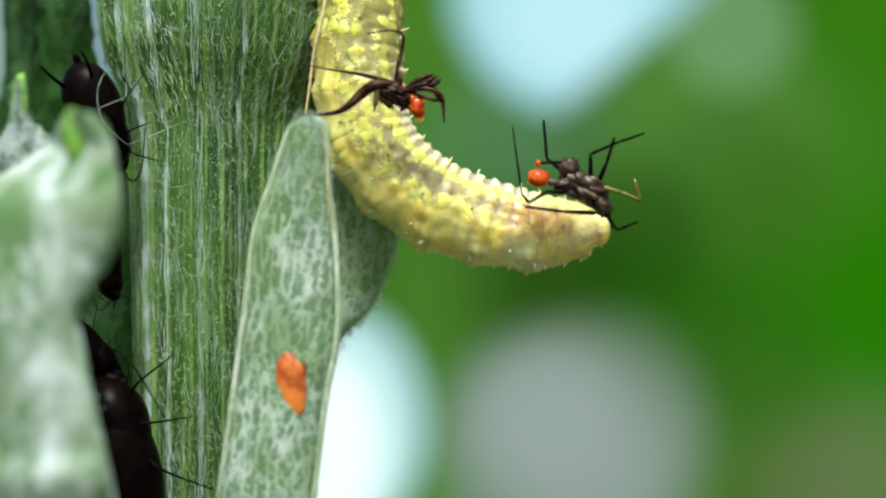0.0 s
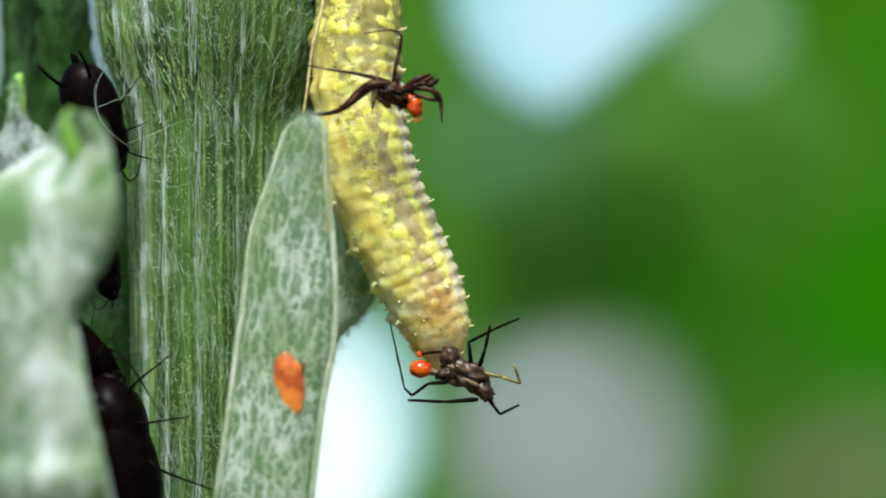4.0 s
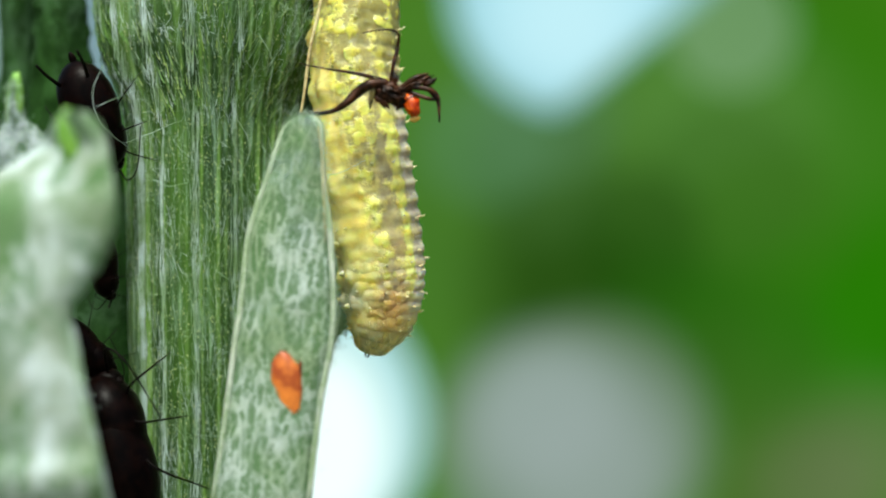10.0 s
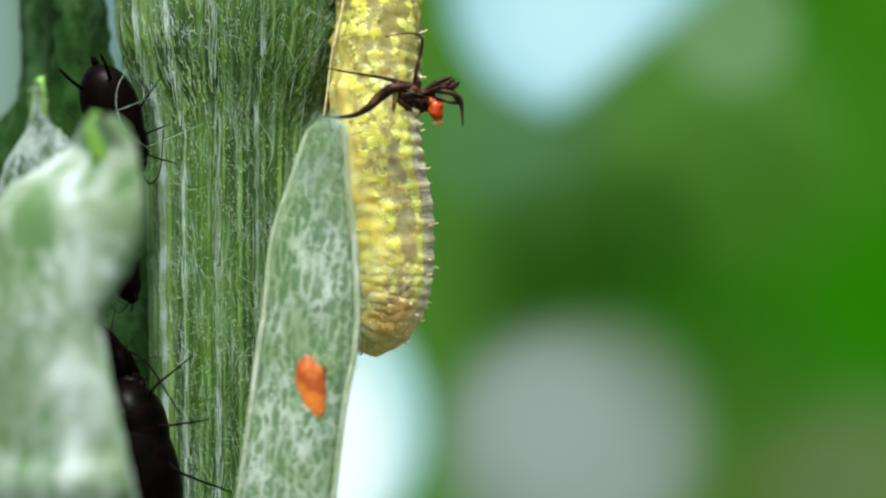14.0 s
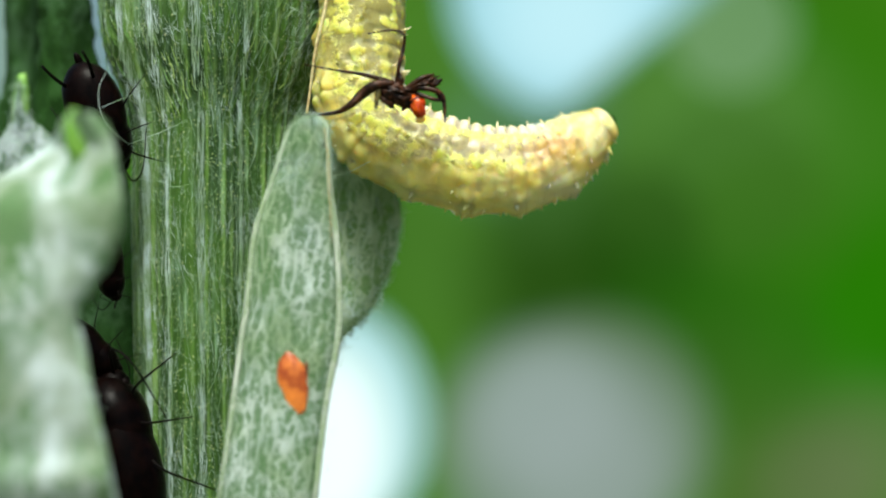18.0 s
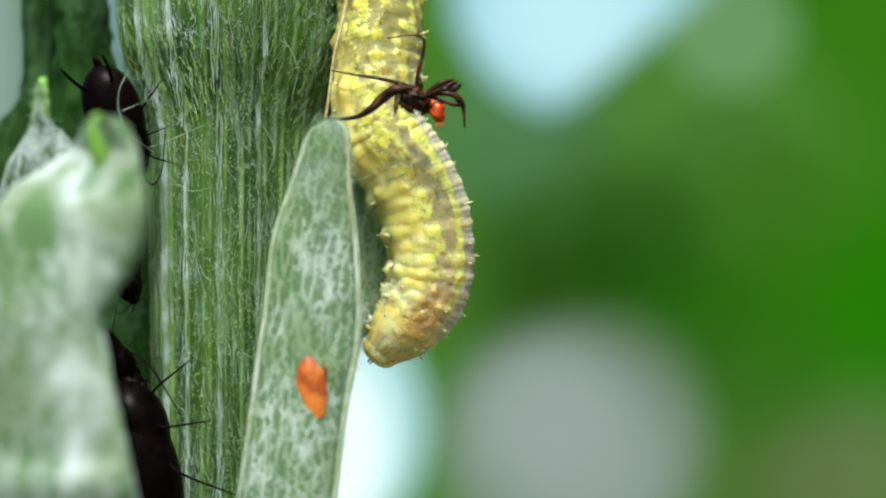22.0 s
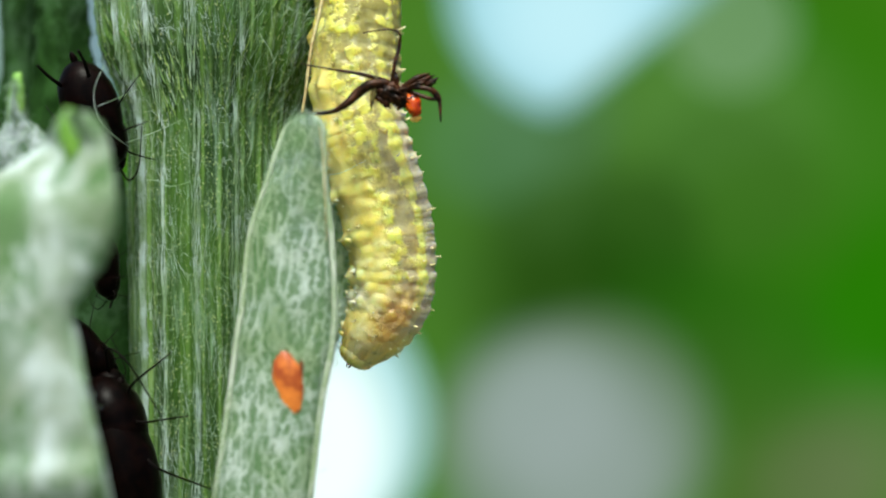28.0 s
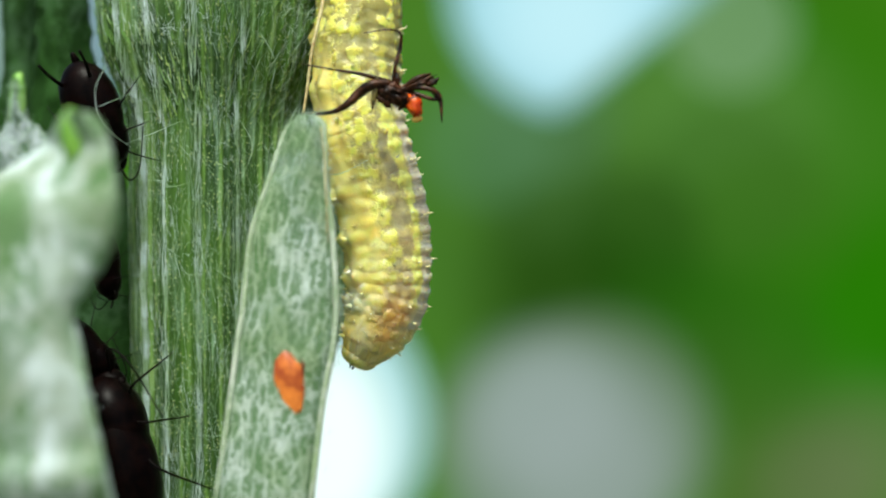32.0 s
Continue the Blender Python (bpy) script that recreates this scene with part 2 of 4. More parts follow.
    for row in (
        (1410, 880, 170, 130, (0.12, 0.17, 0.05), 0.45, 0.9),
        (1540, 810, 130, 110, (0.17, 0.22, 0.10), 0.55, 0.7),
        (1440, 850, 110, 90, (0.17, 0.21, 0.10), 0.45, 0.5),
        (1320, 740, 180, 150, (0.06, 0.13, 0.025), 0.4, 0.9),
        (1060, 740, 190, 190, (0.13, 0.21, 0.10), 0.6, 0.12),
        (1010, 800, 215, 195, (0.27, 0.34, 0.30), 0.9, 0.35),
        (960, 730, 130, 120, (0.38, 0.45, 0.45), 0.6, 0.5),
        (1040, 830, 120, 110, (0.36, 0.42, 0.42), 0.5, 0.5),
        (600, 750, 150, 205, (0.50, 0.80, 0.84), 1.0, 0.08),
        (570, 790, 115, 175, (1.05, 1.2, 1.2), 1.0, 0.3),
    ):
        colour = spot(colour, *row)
    # the whole sheet gives off its painted colour, foliage as well as sky
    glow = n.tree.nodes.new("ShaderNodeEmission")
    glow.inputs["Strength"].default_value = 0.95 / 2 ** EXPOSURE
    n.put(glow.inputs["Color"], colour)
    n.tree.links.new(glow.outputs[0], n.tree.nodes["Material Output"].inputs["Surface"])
    return n.mat


STEM = stem_material()
LEAF = leaf_material("woolly_leaf", (0.36, 0.48, 0.31), (0.085, 0.19, 0.062), (0.62, 0.73, 0.70), 3.1, 0.08, 0.3)
# paler copy of the woolly leaf, lightened to offset the larva's shadow
LEAF_REAR = leaf_material("thin_woolly_leaf_lifted", (0.64, 0.76, 0.56), (0.18, 0.36, 0.10), (0.78, 0.85, 0.78), 3.3, 0.02, 0.6)
LEAF_BLADE = leaf_material("mottled_felted_leaf", (0.31, 0.41, 0.28), (0.12, 0.25, 0.09), (0.76, 0.88, 0.92), 0.9, -0.06, 0.4)
LEAF_TOOTH = leaf_material("sparse_felted_leaf", (0.24, 0.34, 0.25), (0.03, 0.10, 0.018), (0.60, 0.68, 0.76), 2.2, 0.02, 0.3)
# leaf colours darkened to carry the shade behind the stem
LEAF_DIM = leaf_material("leaf_painted_shade", (0.023, 0.076, 0.013), (0.009, 0.036, 0.004), (0.045, 0.10, 0.045), 1.2, 0.06, 0.25)
WOOL = wool_material()
FELT = leaf_material("felted_margin", (0.50, 0.60, 0.46), (0.30, 0.42, 0.24), (0.70, 0.76, 0.70), 3.0, 0.0, 0.3)
GREEN_TIP = shell_material("leaf_tip_green", (0.09, 0.25, 0.02), (0.20, 0.40, 0.06), 0.55)
FIBRE = shell_material("fibre", (0.15, 0.28, 0.035), (0.30, 0.43, 0.13), 0.5)
STRAND = shell_material("green_strand", (0.04, 0.12, 0.010), (0.09, 0.21, 0.025), 0.5)
GLAND = shell_material("gland", (0.26, 0.37, 0.12), (0.50, 0.57, 0.28), 0.4)
RIM = shell_material("leaf_rim", (0.55, 0.50, 0.25), (0.30, 0.20, 0.07), 0.5)
LARVA = larva_material()
DEW = Nodes("honeydew").done((0.95, 0.97, 0.9), 0.02, IOR=1.4, Transmission_Weight=1.0)
SPINE = shell_material("pale_spine", (0.86, 0.76, 0.36), (0.90, 0.84, 0.58), 0.35)
BLACK = shell_material("aphid_shell", (0.0008, 0.0004, 0.0004), (0.0040, 0.0016, 0.0013), 0.34, 2.5, 0.3)
BLACK.node_tree.nodes["Principled BSDF"].inputs["IOR"].default_value = 1.16
LIMB = shell_material("aphid_limb", (0.0015, 0.001, 0.001), (0.005, 0.003, 0.0025), 0.6, 4.0, 0.06)
HUSK = shell_material("dry_husk", (0.004, 0.002, 0.0015), (0.060, 0.020, 0.007), 0.40, 4.0, 0.18)
STRAW = shell_material("pale_limb", (0.16, 0.13, 0.025), (0.02, 0.016, 0.008), 0.4, 3.0)
DRAINED = shell_material("drained_shell", (0.008, 0.005, 0.004), (0.075, 0.042, 0.024), 0.35, 4.0, 0.4)
TAN = shell_material("torn_skin", (0.13, 0.085, 0.045), (0.045, 0.028, 0.016), 0.35, 6.0, 0.5)
RED = shell_material("red_flesh", (0.36, 0.025, 0.002), (0.62, 0.10, 0.004), 0.2)
AMBER = shell_material("amber_drop", (0.75, 0.38, 0.06), (0.85, 0.55, 0.12), 0.15)
ORANGE = shell_material("orange_flesh", (0.28, 0.045, 0.006), (0.70, 0.21, 0.03), 0.5, 1.8)
SMEAR_SHADE = shell_material("painted_smear_shade", (0.10, 0.028, 0.008), (0.30, 0.09, 0.02), 0.6, 3.0)
SOIL = soil_material()
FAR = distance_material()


# ---- mesh helpers ----
def at(u, v, near=0.0):
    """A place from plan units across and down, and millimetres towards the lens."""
    k = (LENS_GAP - near / 1000) / LENS_GAP * U
    return Vector(((u - 784) * k, -near / 1000, EYE_Z + (441 - v) * k))


REST = {}


def part(name, bm, material, parent, label="", smooth=True):
    """One mesh under a thing or a part; the mesh is given in the world's space."""
    m = REST.get(parent, Matrix())
    bm.transform(m.inverted())
    bmesh.ops.recalc_face_normals(bm, faces=bm.faces)
    me = bpy.data.meshes.new(name)
    bm.to_mesh(me)
    bm.free()
    me.materials.append(material)
    me.polygons.foreach_set("use_smooth", [smooth] * len(me.polygons))
    ob = new(name, me)
    ob.parent = parent
    REST[ob] = m
    if label:
        ob["label"] = label
    return ob


def thing(name, m, label, category, group="", kind=""):
    ob = new(name)
    ob.empty_display_size = 0.001
    ob.matrix_basis = m
    REST[ob] = m.copy()
    return tagged(ob, label, category, group, kind)


def spline(pts, count):
    """Catmull-Rom through rows of numbers."""
    p = np.array(pts, float)
    p = np.vstack([2 * p[0] - p[1], p, 2 * p[-1] - p[-2]])
    out = []
    n = len(p) - 3
    for s in np.linspace(0, n, count):
        i = min(int(s), n - 1)
        t = s - i
        a, b, c, d = p[i:i + 4]
        out.append(0.5 * (2 * b + (c - a) * t + (2 * a - 5 * b + 4 * c - d) * t * t + (3 * b - a - 3 * c + d) * t ** 3))
    return np.array(out)


def tube(bm, pts, radii, sides=8):
    """A tapered limb through points."""
    pts = [Vector(p) for p in pts]
    rings, side = [], None
    for i, p in enumerate(pts):
        d = (pts[min(i + 1, len(pts) - 1)] - pts[max(i - 1, 0)]).normalized()
        if side is None:
            side = d.orthogonal().normalized()
        side = (side - d * side.dot(d)).normalized()
        other = d.cross(side)
        rings.append([bm.verts.new(p + float(radii[i]) * (math.cos(a) * side + math.sin(a) * other))
                      for a in (2 * math.pi * k / sides for k in range(sides))])
    for a, b in zip(rings, rings[1:]):
        for k in range(sides):
            bm.faces.new((a[k], a[(k + 1) % sides], b[(k + 1) % sides], b[k]))
    bm.faces.new(rings[0][::-1])
    bm.faces.new(rings[-1])


def limb(rows, radii, count=12, sides=8):
    bm = bmesh.new()
    pts = spline(rows, count)
    r = np.interp(np.linspace(0, 1, count), np.linspace(0, 1, len(radii)), radii)
    tube(bm, pts, r, sides)
    return bm


def jointed(pts, radii):
    """An insect's leg: straight lengths, thick above each joint, with knobbed joints."""
    bm = bmesh.new()
    for k, (a, b) in enumerate(zip(pts, pts[1:])):
        r0, r1 = radii[k], radii[k + 1]
        way = [a.lerp(b, s) for s in (0.0, 0.15, 0.4, 0.75, 1.0)]
        tube(bm, way, [r0 * 0.7, r0 * 1.1, r0, (r0 + r1) / 2, r1 * 0.9], 7)
    return bm


def lump(m, size, rough=0.0, grain=3.0, rings=14, turns=20, pinch=0.0):
    """A rounded body along its own x; pinch narrows its front."""
    bm = bmesh.new()
    bmesh.ops.create_uvsphere(bm, u_segments=turns, v_segments=rings, radius=1.0)
    for v in bm.verts:
        c = v.co.copy()
        k = 1 - pinch * c.x
        f = 1 + rough * noise.noise(c * grain + m.translation * 2000)
        v.co = m @ Vector((c.x * size[0] * f, c.y * size[1] * k * f, c.z * size[2] * k * f))
    return bm


GRIDS = {}


def blade(rows, thick, relief=0.00006, seed=0.0, across=16, along=56, cup=0.0):
    """A thick leaf: rows of (v, left u, left near, right u, right near) from tip to base."""
    bm = bmesh.new()
    r = spline(rows, along)
    front, rear = [], []
    for j, (v, u0, n0, u1, n1) in enumerate(r):
        lf, lb = [], []
        for i in range(across + 1):
            s = i / across
            near = n0 + (n1 - n0) * s + cup * (1 - (2 * s - 1) ** 2)
            ragged = 5.0 * noise.noise(Vector((seed, j * 0.45, 0))) * (abs(2 * s - 1) ** 4) * (1 if s > 0.5 else -1)
            p = at(u0 + (u1 - u0) * s + ragged, v, near)
            q = Vector((p.x * 1500 + seed, p.y * 1500, p.z * 1500))
            wave = relief * (noise.noise(q) + 0.6 * noise.noise(q * 2.7))
            rib = 0.00003 * math.exp(-((s - 0.5) / 0.05) ** 2)
            edge = math.sqrt(max(0.0, 1 - abs(2 * s - 1) ** 5))
            half = thick * (0.25 + 0.75 * edge) / 2
            GRIDS.setdefault(seed, []).append(p + Vector((0, -half - wave - rib, 0)))
            lf.append(bm.verts.new(GRIDS[seed][-1]))
            lb.append(bm.verts.new(p + Vector((0, half, 0))))
        front.append(lf)
        rear.append(lb)
    for g, flip in ((front, False), (rear, True)):
        for a, b in zip(g, g[1:]):
            for k in range(across):
                q = (a[k], a[k + 1], b[k + 1], b[k])
                bm.faces.new(q[::-1] if flip else q)
    for j in range(along - 1):
        bm.faces.new((front[j][0], front[j + 1][0], rear[j + 1][0], rear[j][0]))
        bm.faces.new((front[j][-1], rear[j][-1], rear[j + 1][-1], front[j + 1][-1]))
    for j in (0, -1):
        for k in range(across):
            bm.faces.new((front[j][k], rear[j][k], rear[j][k + 1], front[j][k + 1]))
    return bm


# ---- ground and distance ----
bm = bmesh.new()
bmesh.ops.create_grid(bm, x_segments=80, y_segments=80, size=6.0)
for v in bm.verts:
    v.co.z = 0.004 * noise.noise(v.co * 9)
ground = part("ground", bm, SOIL, None)
tagged(ground, "brown soil with low green growth below the plant", "ground", kind="structure")

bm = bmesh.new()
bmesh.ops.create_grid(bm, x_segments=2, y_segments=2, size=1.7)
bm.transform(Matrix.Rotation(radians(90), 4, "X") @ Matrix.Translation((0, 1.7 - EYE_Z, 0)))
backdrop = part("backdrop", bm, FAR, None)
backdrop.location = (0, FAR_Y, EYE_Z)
tagged(backdrop, "glowing backdrop painted as blurred green foliage with pale gaps of sky", "backdrop", kind="structure")

# ---- the plant ----
FOOT = Vector((at(395, 441, -2.8).x, 0.0028, 0))
plant = thing("plant", Matrix.Translation(FOOT), "woolly grey-green upright stem with felted lobed leaves", "plant")
STEM_MID, STEM_R = 395, 2.75


def stem_radius(z):
    """Plan: metres up; the stem widens at the node and towards the foot."""
    k = max(-60.0, (z - EYE_Z) * 1000)
    r = STEM_R + 0.75 / (1 + math.exp(-(k - 5.2) * 1.5)) - 0.10 * math.exp(-((k + 7) / 4) ** 2)
    return r / 1000 if k < 11 else r / 1000 * max(0.55, 1 - (k - 11) * 0.03)


def stem_point(angle, z, lift=0.0, ribs=None):
    r = stem_radius(z)
    wander = 0.7 * noise.noise(Vector((math.cos(angle) * 3, math.sin(angle) * 3, z * 130)))
    comb = 0.5 + 0.25 * math.sin(angle * 74 + wander * 2) + 0.25 * math.sin(angle * 31 + wander * 3 + 1.0)
    comb *= 0.6 + 0.8 * abs(noise.noise(Vector((math.cos(angle) * 9, math.sin(angle) * 9, z * 300))))
    broad = 0.10 * noise.noise(Vector((math.cos(angle) * 4, math.sin(angle) * 4, z * 60)))
    side = math.exp(-((angle - 3.965) / 0.06) ** 2)
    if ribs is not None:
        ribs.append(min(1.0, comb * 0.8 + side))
    r += (0.105 * comb + broad + 0.16 * side) / 1000 + lift
    up = min(1.0, max(0.0, ((z - EYE_Z) * 1000 - 4.2) / 2.6))
    up = up * up * (3 - 2 * up)
    spread = (0.28 if math.cos(angle) < 0 else 0.25) * up / 1000
    return Vector((FOOT.x + (r + spread) * math.cos(angle), FOOT.y + r * math.sin(angle) * 0.95, z))


bm = bmesh.new()
levels = [-0.003, 0.1, 0.2, 0.3, 0.4, 0.5, EYE_Z - 0.06, EYE_Z - 0.035, EYE_Z - 0.02] + [EYE_Z - 0.015 + 0.0003 * k for k in range(101)] + [EYE_Z + d for d in (0.018, 0.022, 0.026)]
TURNS = 600
RIBS = []
rings = [[bm.verts.new(stem_point(2 * math.pi * k / TURNS, z, 0.0, RIBS)) for k in range(TURNS)] for z in levels]
for a, b in zip(rings, rings[1:]):
    for k in range(TURNS):
        bm.faces.new((a[k], a[(k + 1) % TURNS], b[(k + 1) % TURNS], b[k]))
bm.faces.new(rings[0][::-1])
bm.faces.new(rings[-1])
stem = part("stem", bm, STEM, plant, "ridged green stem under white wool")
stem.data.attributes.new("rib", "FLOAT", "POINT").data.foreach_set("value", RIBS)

# bract in front of the stem
bract = part("leaf", blade([
    (205, 538, 2.3, 560, 2.3), (225, 513, 2.3, 577, 2.4), (270, 497, 2.4, 578, 2.6), (321, 481, 2.45, 580, 2.7), (415, 450, 2.55, 591, 2.8), (540, 436, 2.70, 597, 2.90),
    (620, 424, 2.80, 592, 3.00), (720, 412, 2.90, 573, 3.10), (900, 384, 3.10, 552, 3.30), (1150, 372, 2.90, 540, 3.10), (1500, 385, 0.2, 500, 0.4)],
    0.00035, 0.00004, 3.0, cup=0.35), LEAF, plant, "narrow pale leaf with netted veins")
for pts in (((532, 212, 2.30), (510, 232, 2.40), (496, 272, 2.50), (480, 322, 2.55), (449, 416, 2.60), (435, 540, 2.80), (423, 620, 2.90), (410, 720, 3.00), (384, 900, 3.20)),
            ((562, 208, 2.40), (577, 232, 2.60), (580, 322, 2.80), (592, 416, 2.90), (598, 540, 3.00), (593, 620, 3.10), (574, 720, 3.20), (553, 900, 3.40))):
    part("leaf_edge", limb([at(*p) for p in pts], [0.00005, 0.00009, 0.00009, 0.00008], 40, 8), FELT, bract, "pale felted leaf margin")
part("dry_rim", limb([at(571, 225, 2.85), at(578, 280, 3.00), at(581, 350, 3.10), at(584, 430, 3.15)], [0.00001, 0.00002, 0.00001], 16, 6), RIM, bract, "thin brown dried leaf rim")
# leaf behind the larva
rear_leaf = part("leaf", blade([
    (240, 560, -2.6, 610, -2.6), (285, 560, -2.5, 660, -2.6), (340, 565, -2.4, 700, -2.6), (420, 570, -2.2, 704, -2.5), (500, 575, -2.0, 680, -2.3),
    (560, 575, -1.9, 645, -2.1), (610, 560, -1.8, 598, -2.0), (700, 520, -1.8, 560, -2.0)], 0.0003, 0.00008, 8.0, cup=0.3),
    LEAF_REAR, plant, "short grey-green leaf behind the larva")
# the near leaf: its upper lobe, its lower blade and a tooth behind
near_leaf = part("leaf", blade([
    (200, 122, 8.2, 166, 8.4), (216, 106, 7.8, 184, 8.5), (238, 96, 7.4, 194, 8.6), (262, 75, 6.7, 201, 8.7), (290, 35, 6.7, 206, 8.8), (325, -20, 6.9, 211, 8.9),
    (370, -50, 7.4, 216, 9.0), (450, -60, 7.7, 201, 8.8), (505, -70, 7.75, 166, 8.7), (548, -80, 7.75, 136, 8.65), (600, -90, 7.7, 139, 8.6), (690, -90, 7.6, 153, 8.6),
    (790, -90, 7.5, 176, 8.5), (900, -90, 7.4, 200, 8.3), (1200, -40, 4.0, 240, 4.6), (1700, 200, 0.0, 330, 0.4)],
    0.0005, 0.00003, 15.0, across=26, along=110, cup=0.35), LEAF_BLADE, plant, "broad white-felted near leaf with a lobed edge")
part("leaf_edge", limb([at(u, v, n) for u, v, n in ((128, 555, 8.6), (137, 600, 8.6), (152, 690, 8.6), (175, 790, 8.5), (200, 905, 8.3))],
     [0.00006, 0.00012, 0.00013, 0.00013], 24, 8), WOOL, near_leaf, "thick white leaf margin")
tooth = part("leaf", blade([
    (143, 33, 3.4, 38, 3.4), (180, 27, 3.4, 44, 3.4), (210, 21, 3.4, 54, 3.4), (238, 5, 3.4, 84, 3.4), (300, -30, 3.4, 110, 3.5), (420, -50, 3.3, 110, 3.4), (600, -60, 3.2, 60, 3.2)],
    0.0005, 0.0001, 21.0, cup=0.4), LEAF_TOOTH, plant, "toothed white-felted leaf lobe")
part("leaf_tip", lump(Matrix.Translation(at(134, 244, 8.40)) @ Matrix.Rotation(radians(82), 4, "Y"), (0.00070, 0.00022, 0.00030), 0.06), GREEN_TIP, near_leaf, "bare green leaf tip")
part("leaf_tip", lump(Matrix.Translation(at(34, 186, 3.75)) @ Matrix.Rotation(radians(94), 4, "Y"), (0.00080, 0.00018, 0.00021), 0.3), GREEN_TIP, tooth, "bare green leaf tip")
# leaves behind the stem, their shade put into the dark material
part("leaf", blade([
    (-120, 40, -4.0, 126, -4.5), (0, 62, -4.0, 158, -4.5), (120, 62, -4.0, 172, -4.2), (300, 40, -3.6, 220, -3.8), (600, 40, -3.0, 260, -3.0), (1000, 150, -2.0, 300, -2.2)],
    0.0004, 0.00015, 31.0, cup=0.5), LEAF_DIM, plant, "green leaf behind the stem, darkened as if in shade")
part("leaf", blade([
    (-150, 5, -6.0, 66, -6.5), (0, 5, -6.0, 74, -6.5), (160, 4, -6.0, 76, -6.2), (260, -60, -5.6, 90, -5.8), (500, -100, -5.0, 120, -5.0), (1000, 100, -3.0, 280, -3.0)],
    0.0004, 0.00015, 37.0, cup=0.5), LEAF_DIM, plant, "green leaf behind the stem, darkened as if in shade")
# sheath edge beside the larva
part("sheath_edge", limb([at(582, -40, 0.4), at(572, 20, 0.6), at(556, 90, 0.7), at(547, 160, 0.7), at(540, 205, 0.7)],
     [0.00005, 0.00006, 0.00005, 0.00004], 20, 6), RIM, stem, "thin straw-coloured sheath edge")


def wool(name, label, count, place, length, thin, curl, seed, parent, material=None):
    """Fine threads on a surface; place(rng) gives a point, its way along and its way out."""
    rng = random.Random(seed)
    verts, faces = [], []
    for _ in range(count):
        p, along, out = place(rng)
        cross = along.cross(out).normalized()
        size = length * rng.uniform(0.4, 1.6)
        bend, lift = rng.gauss(0, curl), rng.uniform(0.05, 0.35)
        r = thin * rng.uniform(0.6, 1.3)
        base = len(verts)
        steps = 5
        for k in range(steps):
            s = k / (steps - 1)
            c = p + along * size * (s - 0.5) + cross * size * bend * math.sin(s * 3.1 + bend * 3) + out * (thin * 0.5 + size * lift * 0.35 * s * (1.4 - s))
            w = r * (1 - 0.7 * s)
            verts += [c + cross * w, c - cross * w * 0.5 + out * w * 0.8, c - cross * w * 0.5 - out * w * 0.8]
        for k in range(steps - 1):
            a, b = base + 3 * k, base + 3 * k + 3
            for i in range(3):
                j = (i + 1) % 3
                faces.append((a + i, a + j, b + j, b + i))
    m = REST[parent].inverted()
    me = bpy.data.meshes.new(name)
    me.from_pydata([m @ v for v in verts], [], faces)
    me.materials.append(material or WOOL)
    ob = new(name, me)
    ob.parent = parent
    REST[ob] = REST[parent]
    ob["label"] = label
    ob["kind"] = "stuff"
    return ob


def on_stem(rng):
    a = rng.choice((rng.uniform(math.pi * 0.98, math.pi * 2.02), rng.uniform(math.pi * 1.25, math.pi * 2.02)))
    z = EYE_Z + rng.uniform(-0.0095, 0.0095)
    p = stem_point(a, z)
    along = (stem_point(a, z + 0.0002) - p).normalized()
    tilt = rng.gauss(0, 0.13)
    out = Vector((math.cos(a), math.sin(a), 0))
    return p, (along + tilt * Vector((-math.sin(a), math.cos(a), 0))).normalized(), out


wool("wool", "white lengthwise wool on the stem", 1000, on_stem, 0.0011, 0.0000058, 0.07, 11, stem)


def on_stem_loose(rng):
    p, way, out = on_stem(rng)
    side = out.cross(way)
    a = rng.gauss(0, 0.7)
    return p, (way * math.cos(a) + side * math.sin(a)).normalized(), out


def on_fan(rng):
    a, z = rng.uniform(math.pi * 1.05, math.pi * 1.95), EYE_Z + 0.0090 - 0.0050 * rng.random() ** 1.5
    p = stem_point(a, z)
    tilt = (a - 4.71) * 1.0 + rng.gauss(0, 0.14)
    return p, (Vector((0, 0, 1)) + tilt * Vector((-math.sin(a), math.cos(a), 0))).normalized(), Vector((math.cos(a), math.sin(a), 0))


wool("fibre", "olive fibres fanning over the node", 240, on_fan, 0.0006, 0.000016, 0.03, 23, stem, FIBRE)
wool("fibre", "dark green strands fanning over the node", 260, on_fan, 0.0008, 0.000022, 0.03, 24, stem, STRAND)
wool("fibre", "pale woolly strands fanning over the node", 300, on_fan, 0.0006, 0.000011, 0.04, 25, stem)


def on_ridge(rng):
    z = EYE_Z + rng.uniform(-0.0095, 0.0085)
    a = 3.965 + rng.gauss(0, 0.018) if rng.random() < 0.5 else rng.choice((4.25, 4.62, 5.02)) + rng.gauss(0, 0.015)
    return stem_point(a, z), Vector((rng.gauss(0, 0.05), 0, 1)).normalized(), Vector((math.cos(a), math.sin(a), 0))


wool("wool", "white woolly streaks along the ridges", 720, on_ridge, 0.0012, 0.000013, 0.03, 19, stem)
wool("wool", "loose white hairs across the stem", 170, on_stem_loose, 0.0009, 0.0000075, 0.35, 17, stem)
wool("wool", "short matted white fuzz on the stem", 6500, on_stem_loose, 0.00020, 0.0000062, 0.30, 29, stem)

